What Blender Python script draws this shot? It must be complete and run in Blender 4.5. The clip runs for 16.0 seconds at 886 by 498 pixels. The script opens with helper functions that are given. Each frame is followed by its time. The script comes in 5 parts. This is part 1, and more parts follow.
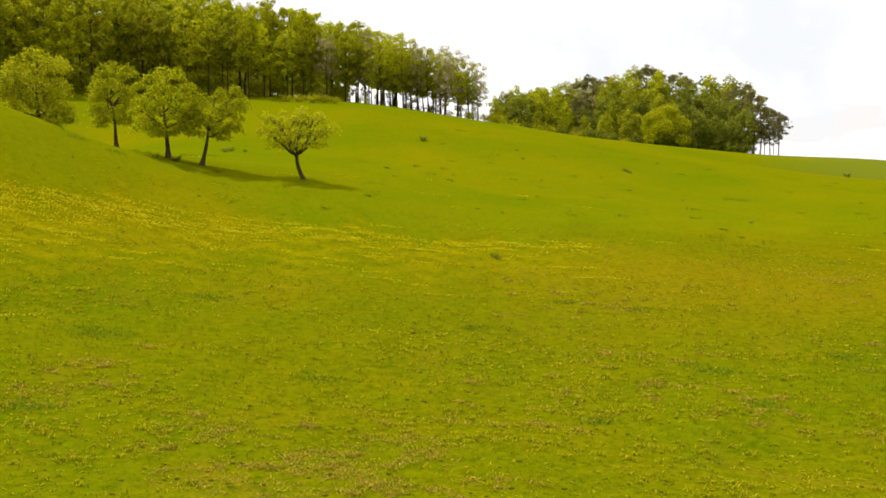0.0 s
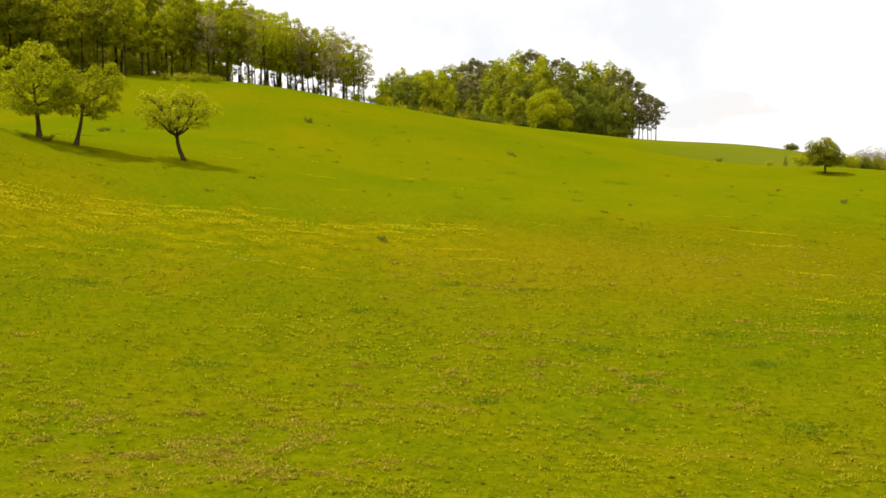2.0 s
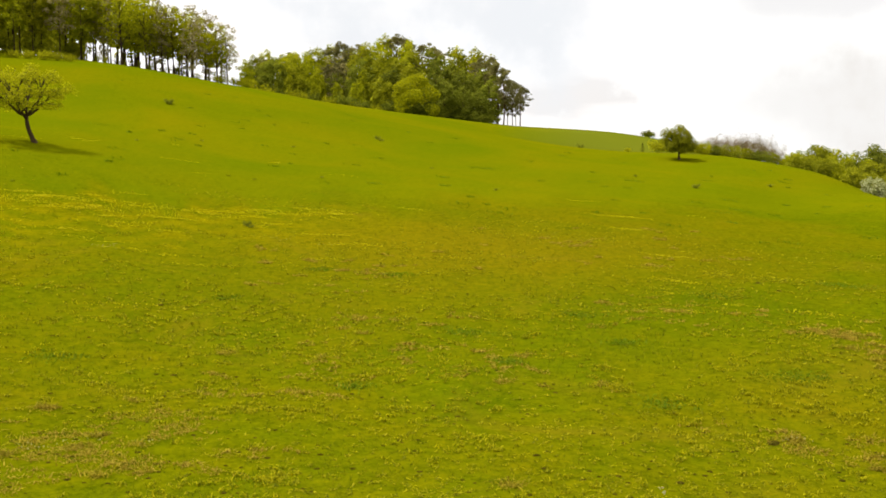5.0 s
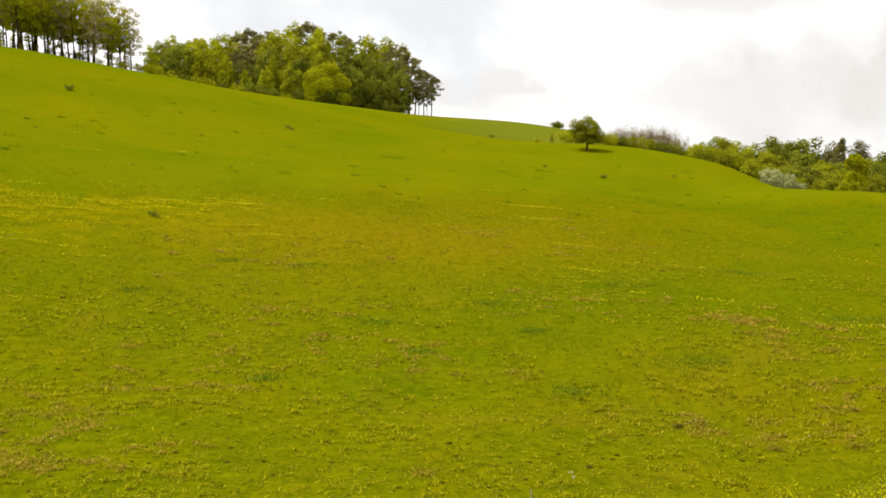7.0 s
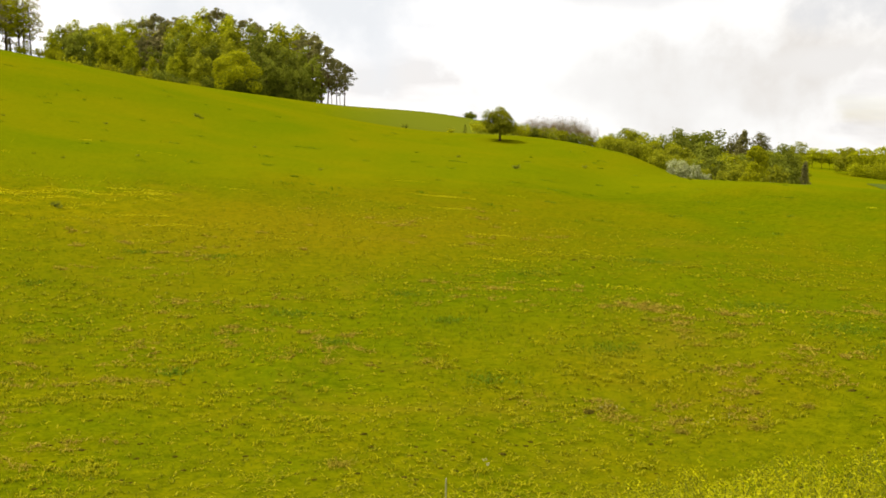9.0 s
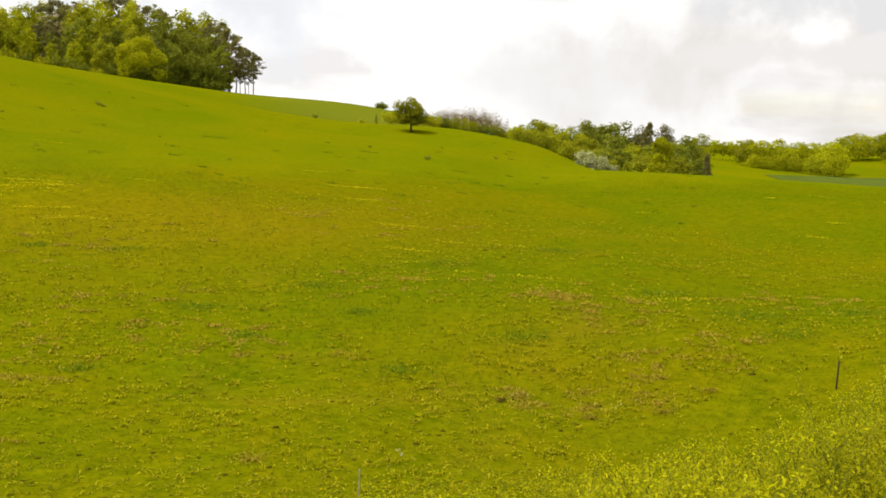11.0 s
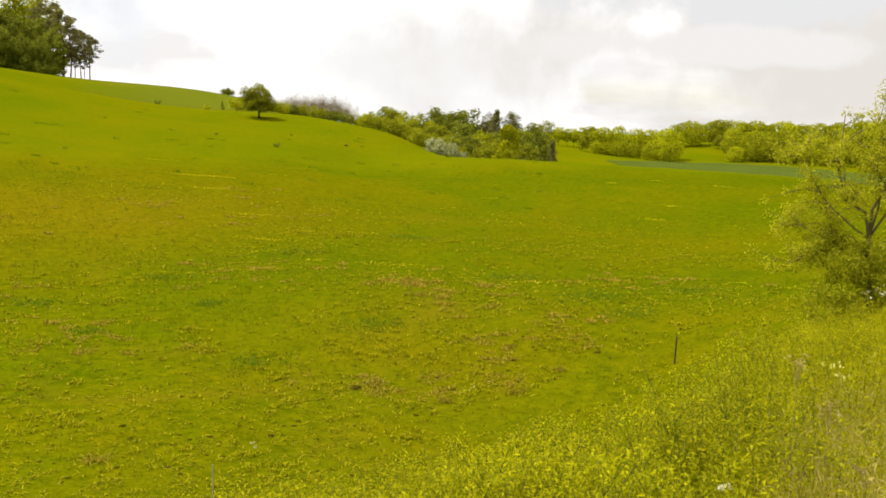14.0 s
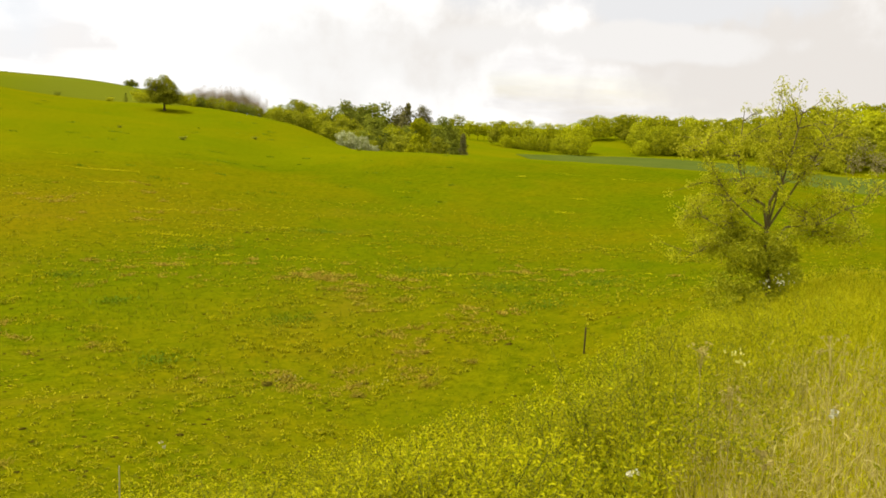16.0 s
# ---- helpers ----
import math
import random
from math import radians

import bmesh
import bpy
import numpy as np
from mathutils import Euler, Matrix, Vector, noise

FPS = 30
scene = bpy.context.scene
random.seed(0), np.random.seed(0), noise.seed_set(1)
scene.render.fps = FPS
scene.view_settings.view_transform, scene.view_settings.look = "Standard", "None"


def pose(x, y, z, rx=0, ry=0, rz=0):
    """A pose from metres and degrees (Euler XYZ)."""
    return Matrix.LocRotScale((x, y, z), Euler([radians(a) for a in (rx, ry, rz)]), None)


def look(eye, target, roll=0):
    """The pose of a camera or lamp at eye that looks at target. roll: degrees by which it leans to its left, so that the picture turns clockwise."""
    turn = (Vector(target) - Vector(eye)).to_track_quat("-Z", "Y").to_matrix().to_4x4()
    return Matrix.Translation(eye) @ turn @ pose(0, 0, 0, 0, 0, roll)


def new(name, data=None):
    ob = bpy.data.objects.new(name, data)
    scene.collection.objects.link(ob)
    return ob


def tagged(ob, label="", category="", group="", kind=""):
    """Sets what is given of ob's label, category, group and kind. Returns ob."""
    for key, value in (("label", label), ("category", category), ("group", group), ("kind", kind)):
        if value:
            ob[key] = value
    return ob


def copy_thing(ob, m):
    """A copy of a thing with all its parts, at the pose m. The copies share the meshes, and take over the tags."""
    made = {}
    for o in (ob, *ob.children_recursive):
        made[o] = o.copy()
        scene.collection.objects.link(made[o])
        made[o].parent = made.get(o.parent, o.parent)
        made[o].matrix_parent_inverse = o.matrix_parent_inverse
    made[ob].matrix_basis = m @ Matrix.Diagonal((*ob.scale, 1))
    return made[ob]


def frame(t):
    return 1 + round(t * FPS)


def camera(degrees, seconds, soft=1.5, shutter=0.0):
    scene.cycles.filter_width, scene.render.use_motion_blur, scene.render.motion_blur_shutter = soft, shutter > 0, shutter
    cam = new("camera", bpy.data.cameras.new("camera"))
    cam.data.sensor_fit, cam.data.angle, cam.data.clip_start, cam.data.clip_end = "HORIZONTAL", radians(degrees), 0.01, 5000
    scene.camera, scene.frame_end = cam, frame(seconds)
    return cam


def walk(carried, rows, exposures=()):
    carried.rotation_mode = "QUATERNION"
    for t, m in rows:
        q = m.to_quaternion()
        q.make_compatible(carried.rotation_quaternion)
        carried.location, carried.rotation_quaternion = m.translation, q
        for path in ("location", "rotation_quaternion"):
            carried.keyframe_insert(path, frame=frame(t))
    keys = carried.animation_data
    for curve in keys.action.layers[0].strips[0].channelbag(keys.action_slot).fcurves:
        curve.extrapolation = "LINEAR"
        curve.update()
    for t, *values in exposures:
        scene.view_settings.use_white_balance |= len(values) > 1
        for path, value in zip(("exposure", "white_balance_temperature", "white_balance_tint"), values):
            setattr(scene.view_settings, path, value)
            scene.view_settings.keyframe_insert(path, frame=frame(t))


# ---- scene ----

# ---- camera: it turns on the spot, on a grassy bank above a pasture ----
EYE = 9.0
cam = camera(50.3, 16.0, soft=1.75)
TURNS = [  # seconds, yaw, pitch, roll
    (0.0, 0.00, -3.30, 0.00),
    (0.5, -1.53, -3.69, 0.01),
    (1.0, -3.20, -3.98, 0.12),
    (1.5, -4.99, -4.22, 0.18),
    (2.0, -6.89, -4.35, 0.22),
    (2.5, -8.03, -4.43, 0.26),
    (3.0, -9.29, -4.56, 0.30),
    (3.5, -10.47, -4.66, 0.30),
    (4.0, -12.01, -4.88, 0.38),
    (6.5, -18.91, -5.64, 0.64),
    (7.0, -20.30, -5.79, 0.77),
    (7.5, -21.59, -5.95, 0.86),
    (8.0, -22.95, -6.10, 0.89),
    (8.5, -24.20, -6.23, 0.96),
    (9.0, -25.55, -6.30, 1.03),
    (11.5, -32.47, -6.88, 1.30),
    (12.0, -34.09, -6.98, 1.25),
    (12.5, -35.55, -7.05, 1.25),
    (13.0, -37.00, -7.13, 1.24),
    (13.5, -38.35, -7.23, 1.23),
    (14.0, -39.96, -7.33, 1.31),
    (14.5, -41.28, -7.43, 1.33),
    (15.0, -42.58, -7.50, 1.39),
    (15.5, -43.87, -7.53, 1.46),
    (16.0, -45.35, -7.58, 1.55),
]
walk(cam, [(t, pose(0, 0, EYE, 0, 0, yaw) @ pose(0, 0, 0, 90 + pitch) @ pose(0, 0, 0, 0, 0, roll)) for t, yaw, pitch, roll in TURNS],
     exposures=[(0.0, 0.05), (4.0, 0.0), (8.0, -0.06), (12.0, -0.06), (16.0, 0.0)])

# ---- sky and sun ----
SUN_AZ, SUN_EL = -50.0, 62.0  # degrees to the right of north (+y), and up


def make_world():
    w = bpy.data.worlds.new("sky")
    scene.world = w
    w.use_nodes = True
    nt = w.node_tree
    nt.nodes.clear()
    N, L = nt.nodes.new, nt.links.new
    out, bg = N("ShaderNodeOutputWorld"), N("ShaderNodeBackground")
    sky = N("ShaderNodeTexSky")
    sky.sky_type, sky.sun_disc = "NISHITA", False
    sky.sun_elevation, sky.sun_rotation = radians(SUN_EL), radians(SUN_AZ)
    dim = N("ShaderNodeMix")
    dim.data_type, dim.blend_type = "RGBA", "MULTIPLY"
    dim.inputs[0].default_value = 1.0
    dim.inputs[7].default_value = (0.22, 0.19, 0.165, 1)
    L(sky.outputs[0], dim.inputs[6])
    co = N("ShaderNodeTexCoord")
    sep = N("ShaderNodeSeparateXYZ")
    L(co.outputs["Generated"], sep.inputs[0])
    up = N("ShaderNodeMath")
    up.operation = "MAXIMUM"
    L(sep.outputs[2], up.inputs[0])
    up.inputs[1].default_value = 0.0
    lift = N("ShaderNodeMath")
    lift.operation = "ADD"
    L(up.outputs[0], lift.inputs[0])
    lift.inputs[1].default_value = 0.2
    div = [N("ShaderNodeMath") for _ in range(2)]
    for d, k in zip(div, (0, 1)):
        d.operation = "DIVIDE"
        L(sep.outputs[k], d.inputs[0])
        L(lift.outputs[0], d.inputs[1])
    flat = N("ShaderNodeCombineXYZ")
    L(div[0].outputs[0], flat.inputs[0])
    L(div[1].outputs[0], flat.inputs[1])
    flat.inputs[2].default_value = 3.1
    n1 = N("ShaderNodeTexNoise")
    n1.inputs["Scale"].default_value, n1.inputs["Detail"].default_value, n1.inputs["Roughness"].default_value = 0.6, 7, 0.55
    n1.inputs["Distortion"].default_value = 0.35
    L(flat.outputs[0], n1.inputs["Vector"])
    cover = N("ShaderNodeMapRange")
    cover.inputs[1].default_value, cover.inputs[2].default_value = 0.18, 0.40
    L(n1.outputs[0], cover.inputs[0])
    n2 = N("ShaderNodeTexNoise")
    n2.inputs["Scale"].default_value, n2.inputs["Detail"].default_value = 1.3, 7
    L(flat.outputs[0], n2.inputs["Vector"])
    shade = N("ShaderNodeMapRange")
    shade.inputs[1].default_value, shade.inputs[2].default_value = 0.38, 0.6
    shade.inputs[3].default_value, shade.inputs[4].default_value = 0.0, 1.0
    L(n2.outputs[0], shade.inputs[0])
    cloud = N("ShaderNodeMix")
    cloud.data_type = "RGBA"
    L(shade.outputs[0], cloud.inputs[0])
    cloud.inputs[6].default_value = (0.86, 0.835, 0.82, 1)
    cloud.inputs[7].default_value = (1.17, 1.15, 1.13, 1)
    toward = N("ShaderNodeVectorMath")  # clouds are brighter towards the sun
    toward.operation = "DOT_PRODUCT"
    L(co.outputs["Generated"], toward.inputs[0])
    a, e = radians(SUN_AZ), radians(SUN_EL)
    toward.inputs[1].default_value = (math.sin(a) * math.cos(e), math.cos(a) * math.cos(e), math.sin(e))
    lit = N("ShaderNodeMapRange")
    lit.inputs[1].default_value, lit.inputs[2].default_value, lit.inputs[3].default_value, lit.inputs[4].default_value = -0.6, 1.0, 0.74, 1.48
    L(toward.outputs["Value"], lit.inputs[0])
    glow = N("ShaderNodeMix")
    glow.data_type, glow.blend_type = "RGBA", "MULTIPLY"
    glow.inputs[0].default_value = 1.0
    L(cloud.outputs[2], glow.inputs[6])
    L(lit.outputs[0], glow.inputs[7])
    mix = N("ShaderNodeMix")
    mix.data_type = "RGBA"
    L(cover.outputs[0], mix.inputs[0])
    L(dim.outputs[2], mix.inputs[6])
    L(glow.outputs[2], mix.inputs[7])
    # a thin bluish gap in the cover, and a heap of bright cumulus beside it
    bearing = N("ShaderNodeMath")
    bearing.operation = "ARCTAN2"
    L(sep.outputs[0], bearing.inputs[0])
    L(sep.outputs[1], bearing.inputs[1])
    puff = N("ShaderNodeTexNoise")
    puff.inputs["Scale"].default_value, puff.inputs["Detail"].default_value, puff.inputs["Roughness"].default_value = 9.0, 6, 0.55
    L(co.outputs["Generated"], puff.inputs["Vector"])
    result = mix.outputs[2]
    for b0, z0, wb, wz, soft, tint in ((0.29, 0.14, 0.20, 0.095, 1.2, (0.905, 0.925, 0.955, 1)), (0.68, 0.10, 0.26, 0.20, 0.35, (1.12, 1.11, 1.09, 1)), (0.75, 0.06, 0.2, 0.018, 1.5, (0.975, 0.96, 0.945, 1)), (0.73, 0.05, 0.15, 0.06, 1.2, (0.965, 0.95, 0.93, 1)), (0.66, 0.16, 0.14, 0.02, 1.2, (0.95, 0.94, 0.94, 1)), (1.16, 0.08, 0.40, 0.3, 1.0, (0.84, 0.795, 0.75, 1)), (1.0, 0.15, 0.22, 0.05, 0.5, (0.84, 0.84, 0.85, 1)), (0.95, 0.085, 0.16, 0.022, 0.6, (0.92, 0.895, 0.87, 1))):
        total = None
        for socket, mid, width in ((bearing.outputs[0], b0, wb), (sep.outputs[2], z0, wz)):
            d, q = N("ShaderNodeMath"), N("ShaderNodeMath")
            d.operation, q.operation = "SUBTRACT", "MULTIPLY"
            L(socket, d.inputs[0])
            d.inputs[1].default_value = mid
            k = N("ShaderNodeMath")
            k.operation = "DIVIDE"
            L(d.outputs[0], k.inputs[0])
            k.inputs[1].default_value = width
            L(k.outputs[0], q.inputs[0])
            L(k.outputs[0], q.inputs[1])
            if total is None:
                total = q.outputs[0]
            else:
                t = N("ShaderNodeMath")
                L(total, t.inputs[0])
                L(q.outputs[0], t.inputs[1])
                total = t.outputs[0]
        ragged = N("ShaderNodeMath")
        ragged.operation = "MULTIPLY_ADD"
        L(puff.outputs[0], ragged.inputs[0])
        ragged.inputs[1].default_value = -4.0
        L(total, ragged.inputs[2])
        edge = N("ShaderNodeMapRange")
        edge.interpolation_type = "SMOOTHSTEP"
        edge.inputs[1].default_value, edge.inputs[2].default_value, edge.inputs[3].default_value, edge.inputs[4].default_value = -1.0 - soft, -1.0 + soft * 0.3, 1.0, 0.0
        L(ragged.outputs[0], edge.inputs[0])
        over = N("ShaderNodeMix")
        over.data_type = "RGBA"
        L(edge.outputs[0], over.inputs[0])
        L(result, over.inputs[6])
        over.inputs[7].default_value = tint
        result = over.outputs[2]
    L(result, bg.inputs[0])
    bg.inputs[1].default_value = 1.0
    L(bg.outputs[0], out.inputs[0])


make_world()
sun = new("sun", bpy.data.lights.new("sun", "SUN"))
sun.data.energy, sun.data.angle, sun.data.color = 4.9, radians(0.6), (1.0, 0.95, 0.86)
_a, _e = radians(SUN_AZ), radians(SUN_EL)
sun.matrix_world = look((0, 0, 120), (-math.sin(_a) * math.cos(_e) * 100, -math.cos(_a) * math.cos(_e) * 100, 120 - math.sin(_e) * 100))


# ---- materials ----
def material(name):
    m = bpy.data.materials.new(name)
    m.use_nodes = True
    nt = m.node_tree
    nt.nodes.clear()
    return m, nt.nodes.new, nt.links.new


def ramp(N, stops):
    r = N("ShaderNodeValToRGB")
    e = r.color_ramp.elements
    e[0].position, e[0].color = stops[0][0], (*stops[0][1], 1)
    e[1].position, e[1].color = stops[-1][0], (*stops[-1][1], 1)
    for p, c in stops[1:-1]:
        k = e.new(p)
        k.color = (*c, 1)
    return r


def noise_node(N, L, scale, detail=4, rough=0.55, vec=None, distort=0.0):
    n = N("ShaderNodeTexNoise")
    n.inputs["Scale"].default_value, n.inputs["Detail"].default_value = scale, detail
    n.inputs["Roughness"].default_value, n.inputs["Distortion"].default_value = rough, distort
    if vec is not None:
        L(vec, n.inputs["Vector"])
    return n


def mixed(N, L, fac, a, b, blend="MIX"):
    m = N("ShaderNodeMix")
    m.data_type, m.blend_type = "RGBA", blend
    for slot, v in ((0, fac), (6, a), (7, b)):
        if isinstance(v, (int, float)):
            m.inputs[slot].default_value = v
        elif isinstance(v, tuple):
            m.inputs[slot].default_value = (*v, 1)
        else:
            L(v, m.inputs[slot])
    return m.outputs[2]


def leaf_material(name, dark, light, glow=0.45, rough=0.6, spread=0.25):
    """Leaves: a shade of its own for each leaf and each plant; light comes through them."""
    m, N, L = material(name)
    geo, info = N("ShaderNodeNewGeometry"), N("ShaderNodeObjectInfo")
    r = ramp(N, [(0.0, dark), (1.0, light)])
    L(geo.outputs["Random Per Island"], r.inputs[0])
    hsv = N("ShaderNodeHueSaturation")
    mr = N("ShaderNodeMapRange")
    mr.inputs[3].default_value, mr.inputs[4].default_value = 1.0 - spread, 1.0 + spread
    L(info.outputs["Random"], mr.inputs[0])
    L(mr.outputs[0], hsv.inputs["Value"])
    L(r.outputs[0], hsv.inputs["Color"])
    d, t, g, mx, mx2, out = N("ShaderNodeBsdfDiffuse"), N("ShaderNodeBsdfTranslucent"), N("ShaderNodeBsdfGlossy"), N("ShaderNodeMixShader"), N("ShaderNodeMixShader"), N("ShaderNodeOutputMaterial")
    L(hsv.outputs[0], d.inputs[0])
    L(hsv.outputs[0], t.inputs[0])
    g.inputs["Roughness"].default_value = rough
    g.inputs[0].default_value = (0.8, 0.8, 0.35, 1)
    mx.inputs[0].default_value, mx2.inputs[0].default_value = glow, 0.012
    L(d.outputs[0], mx.inputs[1])
    L(t.outputs[0], mx.inputs[2])
    L(mx.outputs[0], mx2.inputs[1])
    L(g.outputs[0], mx2.inputs[2])
    L(mx2.outputs[0], out.inputs[0])
    return m


def rough_material(name, dark, light, scale, rough=0.9, bump=0.4, stretch=(1, 1, 1), shine=0.12):
    """Bark, soil, stakes: two colours broken up at two scales, with relief."""
    m, N, L = material(name)
    co, mp = N("ShaderNodeTexCoord"), N("ShaderNodeMapping")
    mp.inputs["Scale"].default_value = stretch
    L(co.outputs["Object"], mp.inputs[0])
    n1, n2 = noise_node(N, L, scale, 6, 0.65, mp.outputs[0]), noise_node(N, L, scale * 0.2, 3, 0.5, mp.outputs[0])
    s = mixed(N, L, 0.45, n1.outputs[0], n2.outputs[0])
    r = ramp(N, [(0.35, dark), (0.68, light)])
    L(s, r.inputs[0])
    p, out, b = N("ShaderNodeBsdfPrincipled"), N("ShaderNodeOutputMaterial"), N("ShaderNodeBump")
    L(r.outputs[0], p.inputs["Base Color"])
    p.inputs["Roughness"].default_value, p.inputs["Specular IOR Level"].default_value = rough, shine
    b.inputs["Strength"].default_value, b.inputs["Distance"].default_value = bump, 0.03
    L(n1.outputs[0], b.inputs["Height"])
    L(b.outputs[0], p.inputs["Normal"])
    L(p.outputs[0], out.inputs[0])
    return m


def pasture_material():
    """Grazed spring grass: green with yellowish, mossy and brown trodden patches."""
    m, N, L = material("pasture")
    co = N("ShaderNodeTexCoord")
    v = co.outputs["Object"]
    big = noise_node(N, L, 0.045, 5, 0.62, v, 0.6)
    mid = noise_node(N, L, 0.33, 5, 0.65, v, 0.3)
    fine = noise_node(N, L, 3.2, 5, 0.7, v)
    grain = noise_node(N, L, 11.0, 3, 0.7, v)
    rested, trodden = N("ShaderNodeAttribute"), N("ShaderNodeAttribute")
    rested.attribute_name, trodden.attribute_name = "rested", "trodden"
    r1 = ramp(N, [(0.33, (0.070, 0.096, 0.0006)), (0.45, (0.089, 0.105, 0.0007)), (0.56, (0.108, 0.109, 0.0008)), (0.70, (0.134, 0.115, 0.0009))])
    L(mixed(N, L, 0.35, big.outputs[0], mid.outputs[0]), r1.inputs[0])
    worn = mixed(N, L, mixed(N, L, 0.62, (0, 0, 0), trodden.outputs["Fac"]), r1.outputs[0], (0.165, 0.118, 0.002))
    blooming = N("ShaderNodeAttribute")
    blooming.attribute_name = "blooming"
    worn = mixed(N, L, mixed(N, L, 0.7, (0, 0, 0), blooming.outputs["Fac"]), worn, (0.195, 0.158, 0.001))
    sward = ramp(N, [(0.30, (0.090, 0.116, 0.0007)), (0.5, (0.113, 0.124, 0.0008)), (0.70, (0.137, 0.130, 0.0009))])
    L(big.outputs[0], sward.inputs[0])
    base = mixed(N, L, rested.outputs["Fac"], worn, sward.outputs[0])
    r2 = ramp(N, [(0.34, (0.54, 0.60, 0.5)), (0.5, (1, 1, 1)), (0.64, (1.28, 1.20, 1.0))])
    L(mixed(N, L, 0.5, fine.outputs[0], grain.outputs[0]), r2.inputs[0])
    r3 = ramp(N, [(0.34, (0.66, 0.74, 0.5)), (0.46, (0.94, 0.97, 0.9)), (0.58, (1.07, 1.06, 1.0)), (0.72, (1.30, 1.22, 1.0))])
    mottle = noise_node(N, L, 1.9, 7, 0.74, v, 0.3)
    L(mottle.outputs[0], r3.inputs[0])
    rough = mixed(N, L, 1.0, r2.outputs[0], r3.outputs[0], "MULTIPLY")
    calm = mixed(N, L, 0.5, rough, (1.0, 1.0, 0.9))  # the rested slope is closer and more even
    col = mixed(N, L, 1.0, base, mixed(N, L, rested.outputs["Fac"], rough, calm), "MULTIPLY")
    bare = noise_node(N, L, 0.14, 7, 0.75, v, 0.8)
    br = N("ShaderNodeMapRange")
    br.inputs[1].default_value, br.inputs[2].default_value = 0.56, 0.72
    L(bare.outputs[0], br.inputs[0])
    br.inputs[4].default_value = 0.45
    col = mixed(N, L, mixed(N, L, rested.outputs["Fac"], br.outputs[0], (0, 0, 0)), col, (0.160, 0.115, 0.005))
    hay = N("ShaderNodeAttribute")  # the mown field behind the ridge is duller
    hay.attribute_name = "hay"
    col = mixed(N, L, hay.outputs["Fac"], col, mixed(N, L, big.outputs[0], (0.096, 0.113, 0.006), (0.118, 0.128, 0.008)))
    p, out, b = N("ShaderNodeBsdfPrincipled"), N("ShaderNodeOutputMaterial"), N("ShaderNodeBump")
    L(col, p.inputs["Base Color"])
    p.inputs["Roughness"].default_value = 0.85
    p.inputs["Specular IOR Level"].default_value = 0.0
    b.inputs["Strength"].default_value, b.inputs["Distance"].default_value = 0.6, 0.12
    L(mixed(N, L, 0.4, fine.outputs[0], grain.outputs[0]), b.inputs["Height"])
    L(b.outputs[0], p.inputs["Normal"])
    L(p.outputs[0], out.inputs[0])
    return m


PASTURE = pasture_material()
BARK = rough_material("bark", (0.03, 0.021, 0.010), (0.095, 0.066, 0.032), 9.0, stretch=(1, 1, 0.3), shine=0.02)
BARK_PINE = rough_material("pine_bark", (0.06, 0.035, 0.02), (0.17, 0.10, 0.055), 5.0, stretch=(1, 1, 0.3))
BARK_WILLOW = rough_material("willow_bark", (0.085, 0.066, 0.025), (0.20, 0.16, 0.07), 14.0, stretch=(1, 1, 0.3), shine=0.02)
LEAF_FRUIT = leaf_material("fruit_tree_leaf", (0.20, 0.225, 0.002), (0.53, 0.52, 0.006), 0.52)
LEAF_WOOD = leaf_material("beech_leaf", (0.19, 0.2, 0.003), (0.48, 0.46, 0.008), 0.52)
LEAF_FRESH = leaf_material("fresh_leaf", (0.185, 0.21, 0.003), (0.46, 0.455, 0.008), 0.52)
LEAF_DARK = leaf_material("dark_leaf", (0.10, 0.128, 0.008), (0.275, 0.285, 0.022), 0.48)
LEAF_BUD = leaf_material("budding_twig", (0.21, 0.18, 0.06), (0.44, 0.37, 0.15), 0.4)
LEAF_HEDGE = leaf_material("hedge_leaf", (0.165, 0.182, 0.005), (0.41, 0.40, 0.013), 0.52)
LEAF_BRIGHT = leaf_material("young_oak_leaf", (0.27, 0.29, 0.002), (0.64, 0.62, 0.006), 0.54)
LEAF_TWIG = leaf_material("bare_twig", (0.17, 0.115, 0.045), (0.36, 0.255, 0.125), 0.4)
LEAF_PINE = leaf_material("pine_needle", (0.12, 0.12, 0.028), (0.285, 0.25, 0.085), 0.4)
LEAF_BLOSSOM = leaf_material("white_blossom", (0.17, 0.20, 0.025), (0.58, 0.57, 0.32), 0.4)
LEAF_SHRUB = leaf_material("shrub_leaf", (0.235, 0.262, 0.0012), (0.57, 0.525, 0.005), 0.5)
# darker copy of the shrub leaf: shade within the undergrowth put into the colour
SHRUB_SHADE = leaf_material("shaded_shrub_leaf", (0.18, 0.215, 0.0012), (0.46, 0.45, 0.004), 0.48)
LEAF_WILLOW = leaf_material("willow_leaf", (0.235, 0.25, 0.005), (0.52, 0.49, 0.02), 0.56)
GRASS = leaf_material("grass_blade", (0.055, 0.085, 0.001), (0.27, 0.255, 0.002), 0.3)
HERB = leaf_material("herb_leaf", (0.13, 0.15, 0.001), (0.52, 0.46, 0.005), 0.42)
TALL = leaf_material("tall_grass_blade", (0.26, 0.26, 0.002), (0.54, 0.47, 0.006), 0.5)
STRAW = leaf_material("dry_grass", (0.32, 0.25, 0.04), (0.56, 0.47, 0.15), 0.35)
WITHERED = leaf_material("withered_blade", (0.13, 0.085, 0.003), (0.40, 0.305, 0.03), 0.35)
YELLOW = leaf_material("yellow_petal", (0.42, 0.37, 0.003), (0.66, 0.58, 0.01), 0.3)
